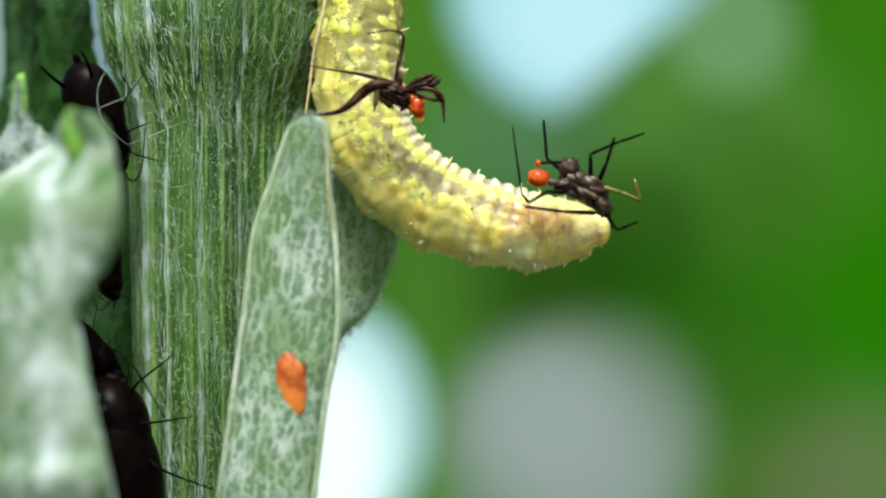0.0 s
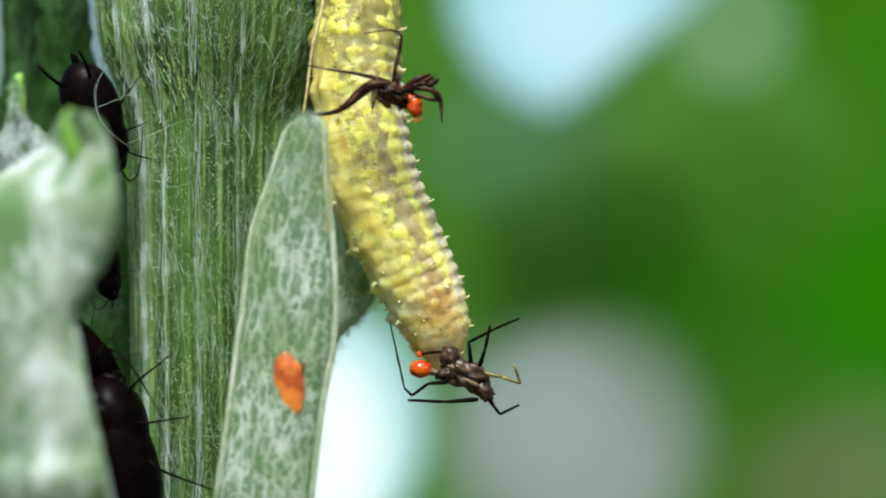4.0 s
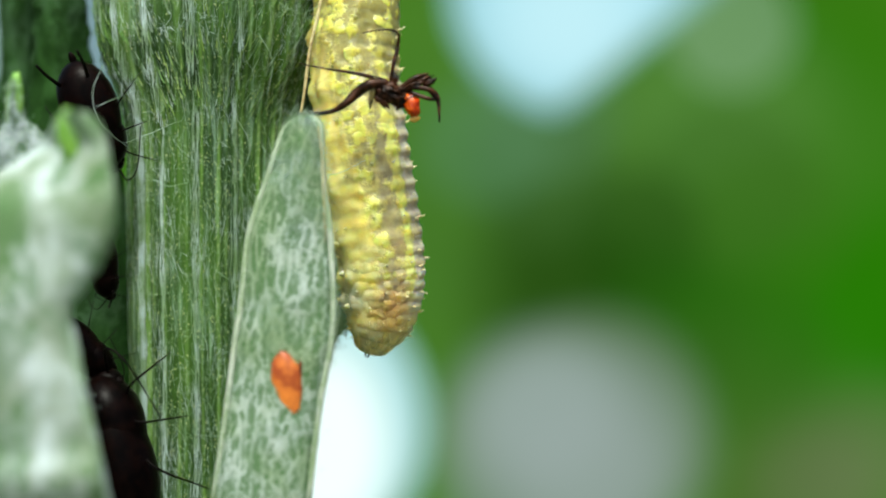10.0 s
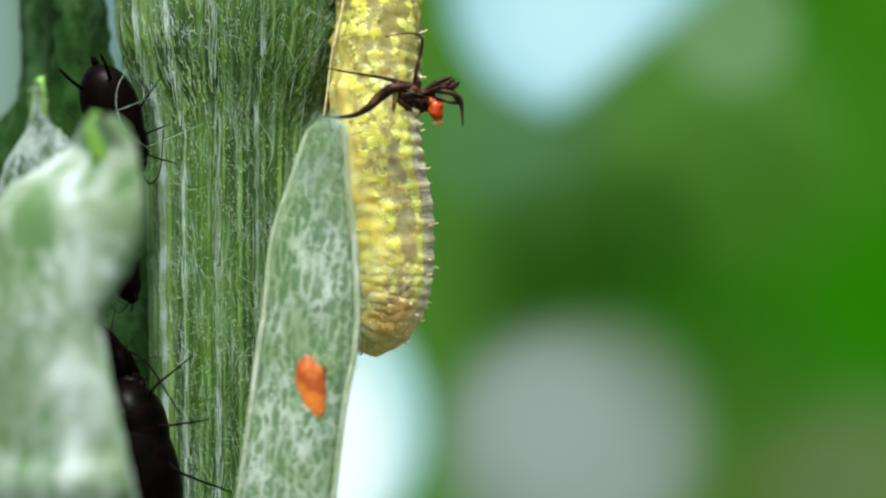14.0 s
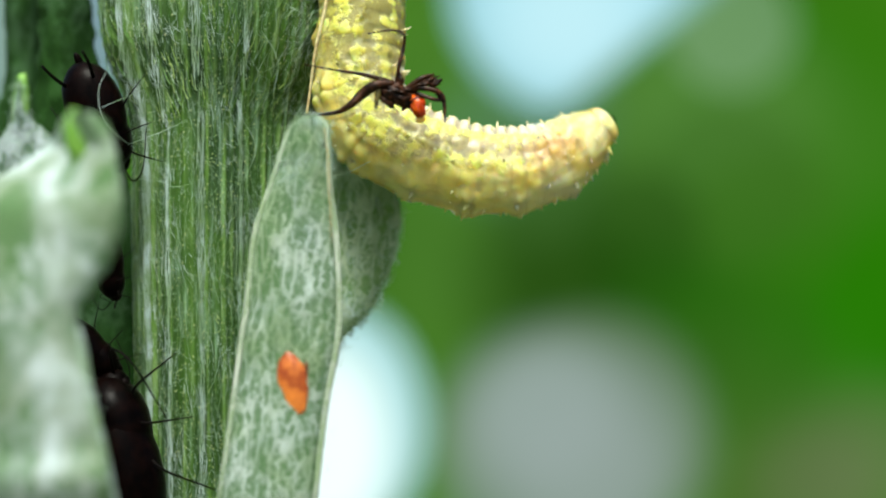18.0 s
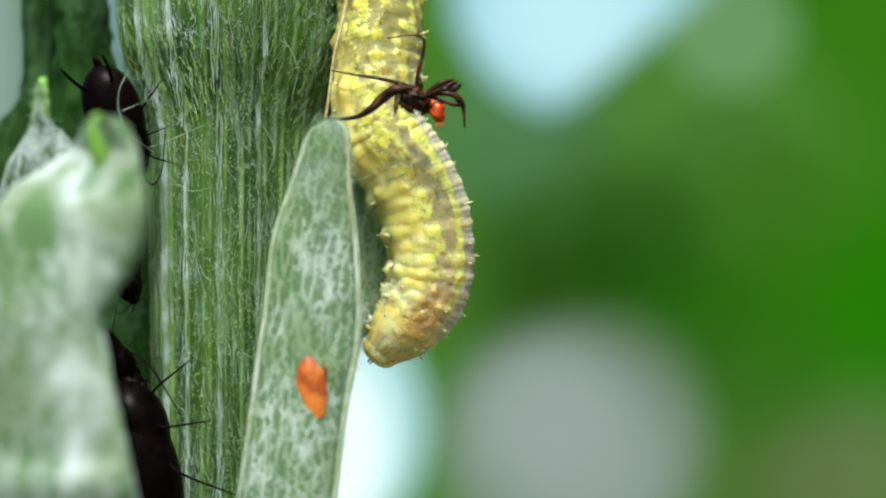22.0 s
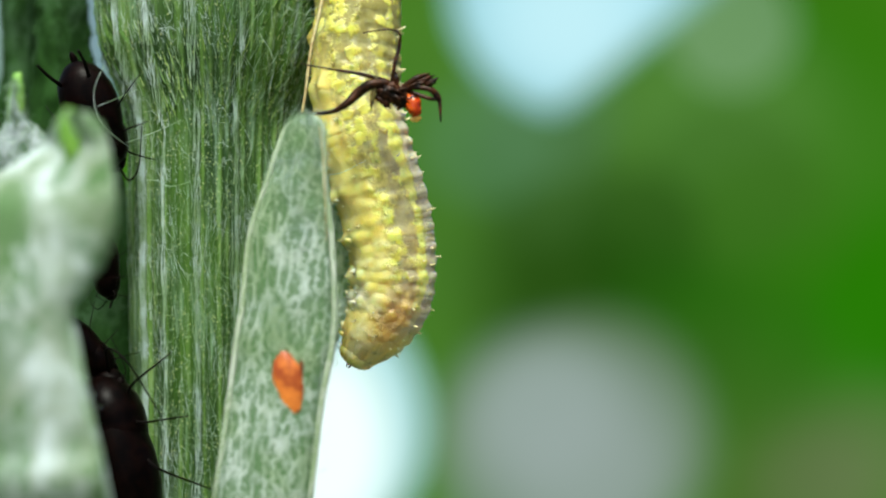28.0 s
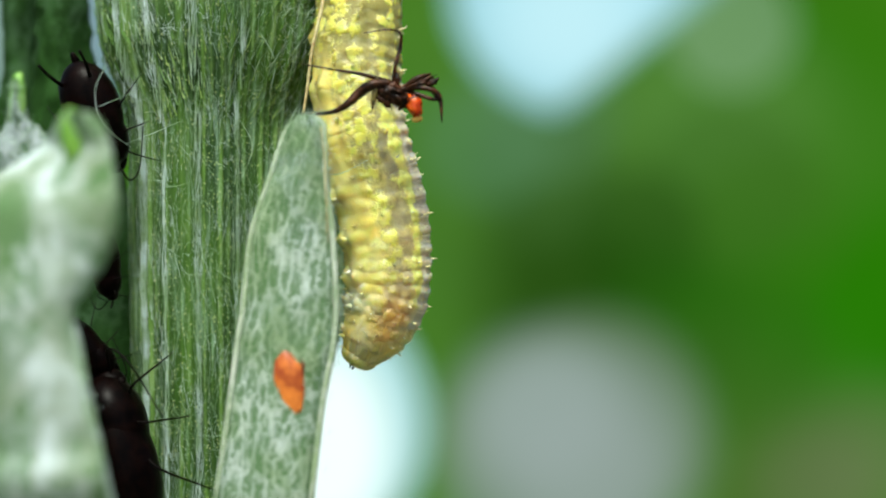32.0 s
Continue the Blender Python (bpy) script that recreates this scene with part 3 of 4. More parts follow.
# tiny glands on the ribs
rng = random.Random(9)
verts, faces = [], []
for _ in range(3200):
    p, way, out = on_stem(rng)
    r = rng.uniform(0.000012, 0.000030)
    c = p + out * r * 0.6 - FOOT
    side = out.cross(way)
    b = len(verts)
    verts += [c + way * r * 1.3, c - way * r * 1.3, c + side * r, c - side * r, c + out * r, c - out * r]
    faces += [(b + i, b + j, b + k) for i in (0, 1) for j, k in ((2, 4), (4, 3), (3, 5), (5, 2))]
me = bpy.data.meshes.new("gland_stuff")
me.from_pydata(verts, [], faces)
me.materials.append(GLAND)
glands = new("gland_stuff", me)
glands.parent = stem
REST[glands] = REST[plant]
glands["label"] = "tiny pale yellow-green glands on the stem"
glands["kind"] = "stuff"


def on_blade(seed, across, along, slant):
    grid = GRIDS[seed]

    def place(rng):
        i, j = rng.randrange(1, across), rng.randrange(1, along - 2)
        p, q = grid[j * (across + 1) + i], grid[(j + 1) * (across + 1) + i]
        s = rng.random()
        a = rng.gauss(0, slant)
        way = (p - q).normalized()
        return p.lerp(q, s) + Vector((rng.uniform(-1, 1) * 0.00009, 0, 0)), (way * math.cos(a) + Vector((math.sin(a), 0, 0))).normalized(), Vector((0, -1, 0))

    return place


wool("wool", "white felt on the narrow leaf", 2200, on_blade(3.0, 16, 56, 0.9), 0.0004, 0.000005, 0.3, 12, bract)
def on_margin(seed, across, along):
    grid = GRIDS[seed]

    def place(rng):
        side, j = rng.choice((0, across)), rng.randrange(1, along - 2)
        p, q = grid[j * (across + 1) + side], grid[(j + 1) * (across + 1) + side]
        a = rng.gauss(0, 0.9)
        return p.lerp(q, rng.random()), Vector((math.sin(a), 0, math.cos(a))), Vector((0, -1, 0))

    return place


wool("wool", "white fuzz along the leaf's margins", 900, on_margin(3.0, 16, 56), 0.00022, 0.000007, 0.5, 41, bract)
wool("wool", "white fuzz along the short leaf's margins", 800, on_margin(8.0, 16, 56), 0.00026, 0.000012, 0.5, 43, rear_leaf)
wool("wool", "white cobweb hairs on the toothed lobe", 420, on_blade(21.0, 16, 56, 1.2), 0.00022, 0.000008, 0.4, 14, tooth)
wool("wool", "white felt on the short leaf", 900, on_blade(8.0, 16, 56, 0.9), 0.0004, 0.000009, 0.3, 13, rear_leaf)
for pts in (
    ((190, 118, 1.6), (172, 160, 1.9), (178, 205, 1.9), (205, 240, 1.6), (235, 262, 1.0)), ((178, 190, 1.9), (215, 175, 1.6), (250, 160, 0.8)),
    ((228, 255, 0.6), (280, 235, 0.8), (325, 215, 1.0)), ((500, 5, 1.2), (540, 25, 1.2), (575, 10, 1.0)), ((640, 575, -1.6), (660, 550, -1.4), (682, 556, -1.4)),
    ((636, 560, -1.6), (652, 556, -1.4), (668, 540, -1.4)), ((630, 580, -1.6), (645, 560, -1.5), (640, 545, -1.5)), ((555, 300, 2.2), (600, 310, 0.8), (655, 285, 0.8)),
    ((250, 300, 0.6), (300, 330, 0.9), (340, 325, 1.1)), ((465, 60, 1.0), (490, 110, 1.1), (480, 170, 1.1)), ((420, 200, 1.1), (450, 260, 1.2), (430, 320, 1.2)),
):
    part("hair", limb([at(*p) for p in pts], [0.000007, 0.000009, 0.000005], 16, 5), WOOL, plant)


# a glint on the short leaf, put in as a white lump
part("wax_fleck", lump(Matrix.Translation(at(669, 366, -2.0)) @ Matrix.Rotation(radians(75), 4, "Y"), (0.0003, 0.00006, 0.0001), 0.3), WOOL, rear_leaf, "small white lump painted in as a glint")


def drop(u, v, near, size):
    """A bead of honeydew."""
    m = Matrix.Translation(at(u, v, near))
    ob = part("honeydew_drop", lump(m, (size, size, size * 0.9), 0.05), DEW, None)
    return tagged(ob, "tiny clear bead of honeydew by the felted leaf", "drop", "honeydew beads")


beads = [drop(172, 700, 2.0, 0.00009), drop(180, 722, 2.0, 0.00012), drop(178, 738, 2.0, 0.00007)]

# ---- aphids ----
def aphid(name, m, label, size, group=""):
    """Head along +x, back along +z, size in metres from head to tail."""
    a = thing(name, m, label, "aphid", group)
    s = size

    def pose_in(x, y, z, turn=(0, 0, 0)):
        return m @ Matrix.Translation((x * s, y * s, z * s)) @ Euler(turn).to_matrix().to_4x4()

    belly = part("abdomen", lump(pose_in(-0.09, 0, 0.22), (0.44 * s, 0.25 * s, 0.22 * s), 0.03, 4, 18, 26, 0.10), BLACK, a)
    part("thorax", lump(pose_in(0.15, 0, 0.20), (0.29 * s, 0.215 * s, 0.19 * s), 0.05, 4), BLACK, a)
    head = part("head", lump(pose_in(0.38, 0, 0.16), (0.10 * s, 0.115 * s, 0.085 * s), 0.05, 4), BLACK, a)
    part("cauda", lump(pose_in(-0.52, 0, 0.20, (0, 0.2, 0)), (0.10 * s, 0.035 * s, 0.035 * s), 0.05), BLACK, belly)
    for y in (-1, 1):
        pts = [m @ (Vector(q) * s) for q in ((-0.36, y * 0.13, 0.36), (-0.46, y * 0.17, 0.46), (-0.56, y * 0.19, 0.56))]
        part("siphunculus", limb(pts, [0.018 * s, 0.015 * s, 0.012 * s], 6), LIMB, belly)
        part("eye", lump(pose_in(0.39, y * 0.105, 0.18), (0.026 * s, 0.022 * s, 0.026 * s)), LIMB, head)
        pts = [m @ (Vector(q) * s) for q in ((0.46, y * 0.05, 0.19), (0.58, y * 0.13, 0.30), (0.50, y * 0.26, 0.33), (0.18, y * 0.40, 0.30))]
        part("antenna", limb(pts, [0.010 * s, 0.007 * s, 0.004 * s], 14, 6), LIMB, head)
        for x, reach, sweep in ((0.28, 0.24, 0.22), (0.18, 0.28, -0.04), (0.06, 0.36, -0.34)):
            pts = [m @ (Vector(q) * s) for q in ((x, y * 0.10, 0.12), (x + sweep * 0.4, y * (0.10 + reach * 0.5), 0.26),
                                                (x + sweep * 0.8, y * (0.10 + reach * 0.85), 0.10), (x + sweep, y * (0.10 + reach), 0.0))]
            part("leg", limb(pts, [0.009 * s, 0.008 * s, 0.005 * s, 0.003 * s], 14, 6), LIMB, a)
    return a


def frame_on(p, head, back):
    """A pose at p from the way of the head and of the back."""
    x = Vector(head).normalized()
    z = Vector(back)
    z = (z - x * z.dot(x)).normalized()
    m = Matrix((x, z.cross(x), z)).transposed().to_4x4()
    m.translation = p
    return m


GROUP = "aphids on the stem"
A1 = frame_on(at(190, 213, -0.4), (0.34, 0.10, -1), (-0.15, -1, 0.0))
A2 = frame_on(at(212, 475, -0.2), (0.12, 0.0, -1), (-0.7, -0.8, 0.0))
A3 = frame_on(at(166, 612, 0.2), (0.75, 0.0, -0.65), (-0.2, -1, -0.2))
A4 = frame_on(at(241, 795, -0.1), (-0.16, 0.0, 1), (-0.35, -1, 0.0))
sitters = [
    aphid("aphid", A1, "shiny black aphid clinging head down to the stem", 0.0034, GROUP),
    aphid("aphid", A2, "small black aphid half hidden by a felted leaf", 0.0020, GROUP),
    aphid("aphid", A3, "black aphid squeezed between leaf and stem", 0.0025, GROUP),
    aphid("aphid", A4, "large dark brown aphid low on the stem", 0.0053, GROUP),
]

# dried aphid skin stuck on the larva's back
husk = thing("dead_aphid", Matrix.Translation(at(690, 160, 1.6)), "dried black aphid husk with splayed legs and red flesh", "aphid")
N = 1.75
part("thorax", lump(Matrix.Translation(at(698, 166, N)) @ Matrix.Rotation(radians(14), 4, "Y"), (0.00040, 0.0002, 0.00027), 0.9, 3.4, 22, 30), HUSK, husk)
part("thorax", lump(Matrix.Translation(at(724, 178, N - 0.1)) @ Matrix.Rotation(radians(-30), 4, "Y"), (0.00034, 0.0002, 0.00018), 0.8, 3.4, 20, 28), HUSK, husk)
part("head", lump(Matrix.Translation(at(742, 150, N)) @ Matrix.Rotation(radians(-24), 4, "Y"), (0.00046, 0.00014, 0.00011), 0.7, 3.4, 20, 28), HUSK, husk)
part("abdomen", lump(Matrix.Translation(at(738, 188, N)) @ Matrix.Rotation(radians(70), 4, "Y"), (0.00034, 0.00014, 0.00020), 0.5, 3.0), RED, husk, "torn red abdomen")
part("droplet", lump(Matrix.Translation(at(742, 212, N - 0.1)) @ Matrix.Rotation(radians(-15), 4, "Y"), (0.00016, 0.00009, 0.00009), 0.2), AMBER, husk, "amber drop below the torn abdomen")
part("wing_stub", lump(Matrix.Translation(at(667, 165, N + 0.1)) @ Matrix.Rotation(radians(-80), 4, "Y"), (0.00046, 0.00006, 0.00007), 0.4, 3.0), STRAW, husk, "pale straw-coloured shred")
for pts, r in (
    ([(690, 145), (640, 132), (590, 124), (535, 114)], (0.00011, 0.00009, 0.00005, 0.00002)),
    ([(700, 150), (704, 118), (712, 84), (712, 60), (688, 54), (648, 60)], (0.00010, 0.00009, 0.00008, 0.00005, 0.00004, 0.00003)),
    ([(695, 148), (662, 152), (640, 166), (618, 186), (590, 200), (535, 204)], (0.00018, 0.00024, 0.00024, 0.00017, 0.00010, 0.00006)),
    ([(730, 155), (765, 160), (782, 174), (786, 218)], (0.00013, 0.00011, 0.00012, 0.00003)),
    ([(735, 165), (765, 176), (785, 178)], (0.00009, 0.00009, 0.00006)),
    ([(715, 160), (742, 140), (766, 132)], (0.00013, 0.00012, 0.00005)),
):
    part("leg", limb([at(u, v, N + 0.1 * (k % 2)) for k, (u, v) in enumerate(pts)], [0.64 * q for q in r], 6 * len(pts)), HUSK, husk)
for u, v, long, turn in ((684, 182, 0.00024, 40), (718, 160, 0.00030, -25), (768, 148, 0.00020, -30), (652, 158, 0.00030, -30), (776, 168, 0.0002, 60), (628, 178, 0.00022, -42), (706, 142, 0.0002, 80)):
    part("shard", lump(Matrix.Translation(at(u, v, N + 0.05)) @ Matrix.Rotation(radians(turn), 4, "Y"), (long, 0.00007, 0.00008), 0.8, 3.4), HUSK, husk)

# orange remains on the bract
spot = thing("orange_remains", Matrix.Translation(at(515, 680, 3.70)), "dried orange smear stuck to the pale leaf", "smear")
part("smear", lump(Matrix.Translation(at(517, 682, 3.45)) @ Matrix.Rotation(radians(80), 4, "Y"), (0.00088, 0.00013, 0.00038), 0.16, 1.5, 22, 26, 0.22), ORANGE, spot)
# shade along the smear's right edge, put in as a dark brown strip
part("crust", lump(Matrix.Translation(at(535, 674, 3.40)) @ Matrix.Rotation(radians(96), 4, "Y"), (0.00062, 0.00008, 0.00010), 0.35, 1.8), SMEAR_SHADE, spot, "dark brown strip painted as the smear's shaded edge")

# ---- the caught aphid ----
prey = thing("caught_aphid", Matrix.Translation(at(1020, 320, 1.2)), "drained dark brown aphid with orange abdomen and thin legs", "aphid")
M = REST[prey]


def prey_at(x, y, z=0.0):
    """Units along the body (head +x), to the back (+y up), to the lens (+z)."""
    return M @ Vector((x * U, -z * U, y * U))


part("thorax", lump(Matrix.Translation(prey_at(12, -8)) @ Matrix.Rotation(radians(24), 4, "Y"), (0.00075, 0.00045, 0.00044), 0.55, 2.5, 22, 30), DRAINED, prey)
part("head", lump(Matrix.Translation(prey_at(46, -42)) @ Matrix.Rotation(radians(50), 4, "Y"), (0.00042, 0.0003, 0.00026), 0.5, 3.0), DRAINED, prey)
part("shoulder", lump(Matrix.Translation(prey_at(-16, 30)), (0.00034, 0.0003, 0.00036), 0.35, 3.0), DRAINED, prey)
part("shoulder", lump(Matrix.Translation(prey_at(-24, -2, 12)) @ Matrix.Rotation(radians(-10), 4, "Y"), (0.0004, 0.0002, 0.00020), 0.4, 3.0), DRAINED, prey)
part("plate", lump(Matrix.Translation(prey_at(2, 6, 26)) @ Matrix.Rotation(radians(20), 4, "Y"), (0.00042, 0.00008, 0.00009), 0.3, 3.0), TAN, prey, "pale tan torn skin")
part("plate", lump(Matrix.Translation(prey_at(22, -22, 27)) @ Matrix.Rotation(radians(30), 4, "Y"), (0.00034, 0.00008, 0.00008), 0.3, 3.0), TAN, prey, "pale tan torn skin")
part("abdomen", lump(Matrix.Translation(prey_at(-76, 11)) @ Matrix.Rotation(radians(10), 4, "Y"), (0.00038, 0.0003, 0.00030), 0.15, 2.0), RED, prey, "swollen orange-red abdomen")
part("waist", lump(Matrix.Translation(prey_at(-52, 3)) @ Matrix.Rotation(radians(14), 4, "Y"), (0.0004, 0.00014, 0.00012), 0.3, 3.0), TAN, prey, "thin straw-coloured waist")
part("siphunculus", limb([prey_at(-18, 40), prey_at(-45, 42), prey_at(-74, 40)], [0.00006, 0.00005, 0.00005], 8), LIMB, prey)
part("droplet", lump(Matrix.Translation(prey_at(-77, 40)), (0.0001, 0.0001, 0.00012)), RED, prey, "orange bead at the tip")
for pts, pale in (
    ([(26, 5, 0), (25, 57, 6), (80, 80, 10), (131, 97, 10)], 0),
    ([(40, 0, 0), (56, 40, 16), (70, 88, 24)], 0),
    ([(50, -8, 0), (85, -18, 8), (122, -34, 10), (111, 8, 10)], 1),
    ([(52, -50, 0), (66, -78, 10), (76, -92, 14), (116, -76, 14)], 0),
    ([(-22, -18, 20), (-62, -17, 30), (-97, -38, 32), (-111, -22, 30), (-129, 112, 30)], 0),
    ([(34, -58, 18), (-30, -56, 34), (-106, -46, 36)], 0),
    ([(-20, 20, -10), (-56, 52, -50), (-59, 132, -90)], 0),
):
    part("leg", jointed([prey_at(*p) for p in pts], [0.00008, 0.000055, 0.000048, 0.000036, 0.000022]), STRAW if pale else LIMB, prey)

for limb_part in prey.children:
    limb_part.data.transform(Matrix.Scale(0.87, 4))

# ---- the larva ----
larva = thing("hoverfly_larva", Matrix.Translation(at(640, 60, -1.0)), "yellow translucent hoverfly larva with wrinkled spiny skin", "larva")
PIECES, LONG = 30, 790.0
RUN = np.linspace(0, LONG - 14, PIECES)
GIRTH = np.interp(RUN / LONG, [0, 0.1, 0.25, 0.6, 0.76, 0.86, 0.93, 1.0], [76, 78, 81, 82, 77, 69, 57, 28])
PITCH = LONG / PIECES


def segment_mesh(i, rng):
    """A wrinkled ring of the body along z, tucked in at both ends, beaded on the back and scalloped below."""
    bm = bmesh.new()
    r = float(GIRTH[i]) * U
    last = i == PIECES - 1
    h = PITCH * (0.9 if last else 1.65 if i < 20 else 1.5) * U
    turns, levels = 96, 21
    step = float(RUN[1])
    grid = []
    for j in range(levels):
        w = -1 + 2 * j / (levels - 1)
        w = math.sin(w * math.pi / 2) * (0.999 if last else 0.96)
        k = (1 - 0.06 * w * w) * (1 - abs(w) ** 7) ** 0.4 if not last else (1 - abs(w) ** 2.5) ** 0.45
        run = float(RUN[i]) + w * h / U
        slim = r if last else float(np.interp(run, RUN, GIRTH)) * U
        ring = abs(math.cos(math.pi * run / step)) ** 0.7
        third = math.cos(math.pi * (run / step - 1) / 3) ** 2
        soft = min(1.0, max(0.25, (LONG - run) / 130))
        grown = min(1.0, max(0.25, (run - 120) / 110))
        row = []
        for q in range(turns):
            a = 2 * math.pi * q / turns
            c, s = math.cos(a), math.sin(a)
            deg = abs(math.degrees(a if a < math.pi else a - 2 * math.pi))
            back = 1 / (1 + math.exp((deg - 36) / 6))
            flank = math.exp(-((deg - 75) / 32) ** 2)
            low = 1 / (1 + math.exp((118 - deg) / 8))
            # beads across the back, lobes of fat on the flank, a ruffled fringe below
            beads = back * grown * (ring - 0.5) * (0.075 + 0.035 * math.cos(math.radians(deg * 9)))
            lobe = flank * (0.10 * max(0.0, noise.noise(Vector((c * 3.1, s * 3.1 + 4, run / 21)))) + 0.010 * grown * (ring - 0.5) + 0.06 * noise.noise(Vector((c * 5, s * 5, run / 13))))
            pleat = math.exp(-((deg - 102) / 9) ** 2) * -0.015 + math.exp(-((deg - 58) / 5) ** 2) * -0.025
            fringe = low * (0.14 * third ** 3 * (0.6 + 0.4 * math.cos(math.radians(deg * 12))) + 0.008 * (ring - 0.5))
            fringe += low * 0.05 * noise.noise(Vector((c * 3, s * 3, run / 30)))
            rough = 0.03 * noise.noise(Vector((c * 2.0, s * 2.0, run / 55))) + 0.022 * noise.noise(Vector((c * 10, s * 10, run / 8)))
            rr = slim * k * (1 + soft * (beads + lobe + pleat + fringe) + rough)
            row.append(bm.verts.new((rr * c * 0.98, rr * s, w * h)))
        grid.append(row)
    for a, b in zip(grid, grid[1:]):
        for q in range(turns):
            bm.faces.new((a[q], a[(q + 1) % turns], b[(q + 1) % turns], b[q]))
    bm.faces.new(grid[0][::-1])
    bm.faces.new(grid[-1])

    def point(deg, size, wide, pale=1, rise=None):
        a = radians(deg + rng.uniform(-7, 7))
        out = Vector((math.cos(a), math.sin(a), 0))
        lift = Vector((0, 0, h * (rng.uniform(-0.2, 0.2) if rise is None else rise)))
        tip = lift + out * (r * 1.02 + size) + Vector((0, 0, -size * rng.uniform(-0.2, 0.6)))
        had = len(bm.faces)
        tube(bm, [lift + out * r * 0.90, lift + out * (r * 1.02 + size * 0.2), tip], [size * wide, size * wide * 0.5, size * 0.05], 7)
        bm.faces.ensure_lookup_table()
        for f in bm.faces[had:]:
            f.material_index = pale

    scale = U * (0.55 + 0.45 * r / (80 * U))
    if i % 3 == 0:
        for deg in (9, -9, 34, -34):
            point(deg, scale * rng.uniform(5, 9), 0.36)
        for deg in (72, -72, 108, -108):
            point(deg, scale * rng.uniform(4, 7), 0.7, 0)
    elif rng.random() < 0.6:
        point(rng.choice((12, -12)), scale * rng.uniform(3, 6), 0.6)
    for deg in (136, -136, 156, -156, 176, -176):
        if i % 3 == 1:
            point(deg, scale * (rng.uniform(8, 14) if i > 13 else rng.uniform(4, 7)), 0.85, 0)
        elif rng.random() < 0.7:
            point(deg, scale * rng.uniform(2, 4), 0.9, 0)
    if i > 24:
        for deg in (-60, 20, 95, 150, 200):
            point(deg, scale * rng.uniform(4, 8), 0.45)
    return bm


rng = random.Random(5)
segments = []
for i in range(PIECES):
    bm = segment_mesh(i, rng)
    bm.transform(REST[larva])
    piece = part("segment" if i < PIECES - 1 else "mouth_tip", bm, LARVA, larva, "" if i < PIECES - 1 else "small pale pointed mouth end")
    piece.data.materials.append(SPINE)
    run = [float(RUN[i]) / 60 + v.co.z * 1000 for v in piece.data.vertices]
    piece.data.attributes.new("along", "FLOAT", "POINT").data.foreach_set("value", run)
    segments.append(piece)

for side in (-1, 1):
    bm = bmesh.new()
    tube(bm, [Vector((side * 5 * U, 4 * U, 6 * U)), Vector((side * 4 * U, 8 * U, 20 * U)), Vector((side * 2 * U, 4 * U, 30 * U))], [4 * U, 3 * U, U], 7)
    bm.transform(REST[larva])
    part("mouth_hook", bm, LIMB, segments[-1], "small dark mouth hook")

# ---- what moves ----
# the plant's sway: seconds, plan units across and down, degrees
SWAY = [
    (0.0, 0.0, 0.0, 0.0), (0.5, 0.1, 0.0, 0.0), (1.0, 0.0, -0.1, 0.0), (1.5, 1.6, 0.0, 0.0), (2.0, -1.5, -0.1, 0.0), (2.5, -1.8, -0.2, 0.0),
    (3.0, -1.8, -0.3, 0.0), (3.5, -3.7, -0.5, 0.0), (5.5, -3.5, 0.0, 0.0), (6.0, -4.7, -0.3, 0.0), (6.5, -4.6, -0.5, 0.0), (7.0, -7.8, -1.3, 0.0),
    (7.5, -7.6, -1.5, 0.0), (8.0, -9.0, -1.5, 0.0), (8.5, -7.1, -1.5, 0.0), (9.0, -9.1, -1.6, 0.0), (9.5, -9.2, -1.5, 0.0), (10.0, -7.7, -1.5, 0.0),
    (10.5, -6.3, -1.3, 0.0), (11.0, 4.4, 0.1, 0.0), (11.5, 11.3, 1.7, 0.1), (12.0, 12.4, 2.1, 0.1), (12.5, 40.7, 7.2, 0.3), (13.0, 23.5, 4.3, 0.1),
    (13.5, 46.0, 6.3, 0.12), (14.0, 31.5, 4.5, 0.03), (14.5, 25.5, 4.4, 0.0), (16.5, 4.9, 1.0, 0.0), (17.0, 4.7, 0.1, 0.0), (17.5, 0.1, -0.3, 0.0),
    (18.0, 2.0, -0.2, 0.0), (18.5, 13.1, 1.5, 0.0), (19.0, 3.1, 0.0, 0.0), (19.5, 7.4, -0.1, 0.0), (20.0, 1.5, -0.2, 0.0), (20.5, 7.0, 1.2, 0.0),
    (21.0, 5.9, 1.2, 0.0), (21.5, 12.6, 3.2, 0.1), (22.0, 34.1, 6.6, 0.2), (22.5, 14.7, 2.2, 0.0), (23.0, -10.1, -1.7, 0.0), (23.5, -12.4, -2.3, 0.0),
    (24.0, -14.8, -3.2, 0.0), (24.5, -12.2, -2.5, 0.0), (25.0, -11.8, -2.6, 0.0), (25.5, -10.5, -2.3, 0.0), (27.5, -6.3, -1.8, 0.0), (28.0, -5.6, -1.6, 0.0),
    (28.5, -6.5, -1.9, 0.0), (29.0, -7.2, -1.5, 0.0), (29.5, -5.2, -1.6, 0.0), (30.0, -5.7, -1.4, 0.0), (30.5, -5.5, -1.2, 0.0), (31.0, -5.5, -1.4, 0.0),
    (31.5, -5.5, -1.4, 0.0), (32.0, -3.7, -1.3, 0.0)]
HUB = at(300, 400)


def sway(t):
    x, y, turn = (np.interp(t, [r[0] for r in SWAY], [r[k] for r in SWAY]) for k in (1, 2, 3))
    return Matrix.Translation(HUB + Vector((x * U, 0, -y * U))) @ Matrix.Rotation(radians(turn), 4, "Y") @ Matrix.Translation(-HUB)


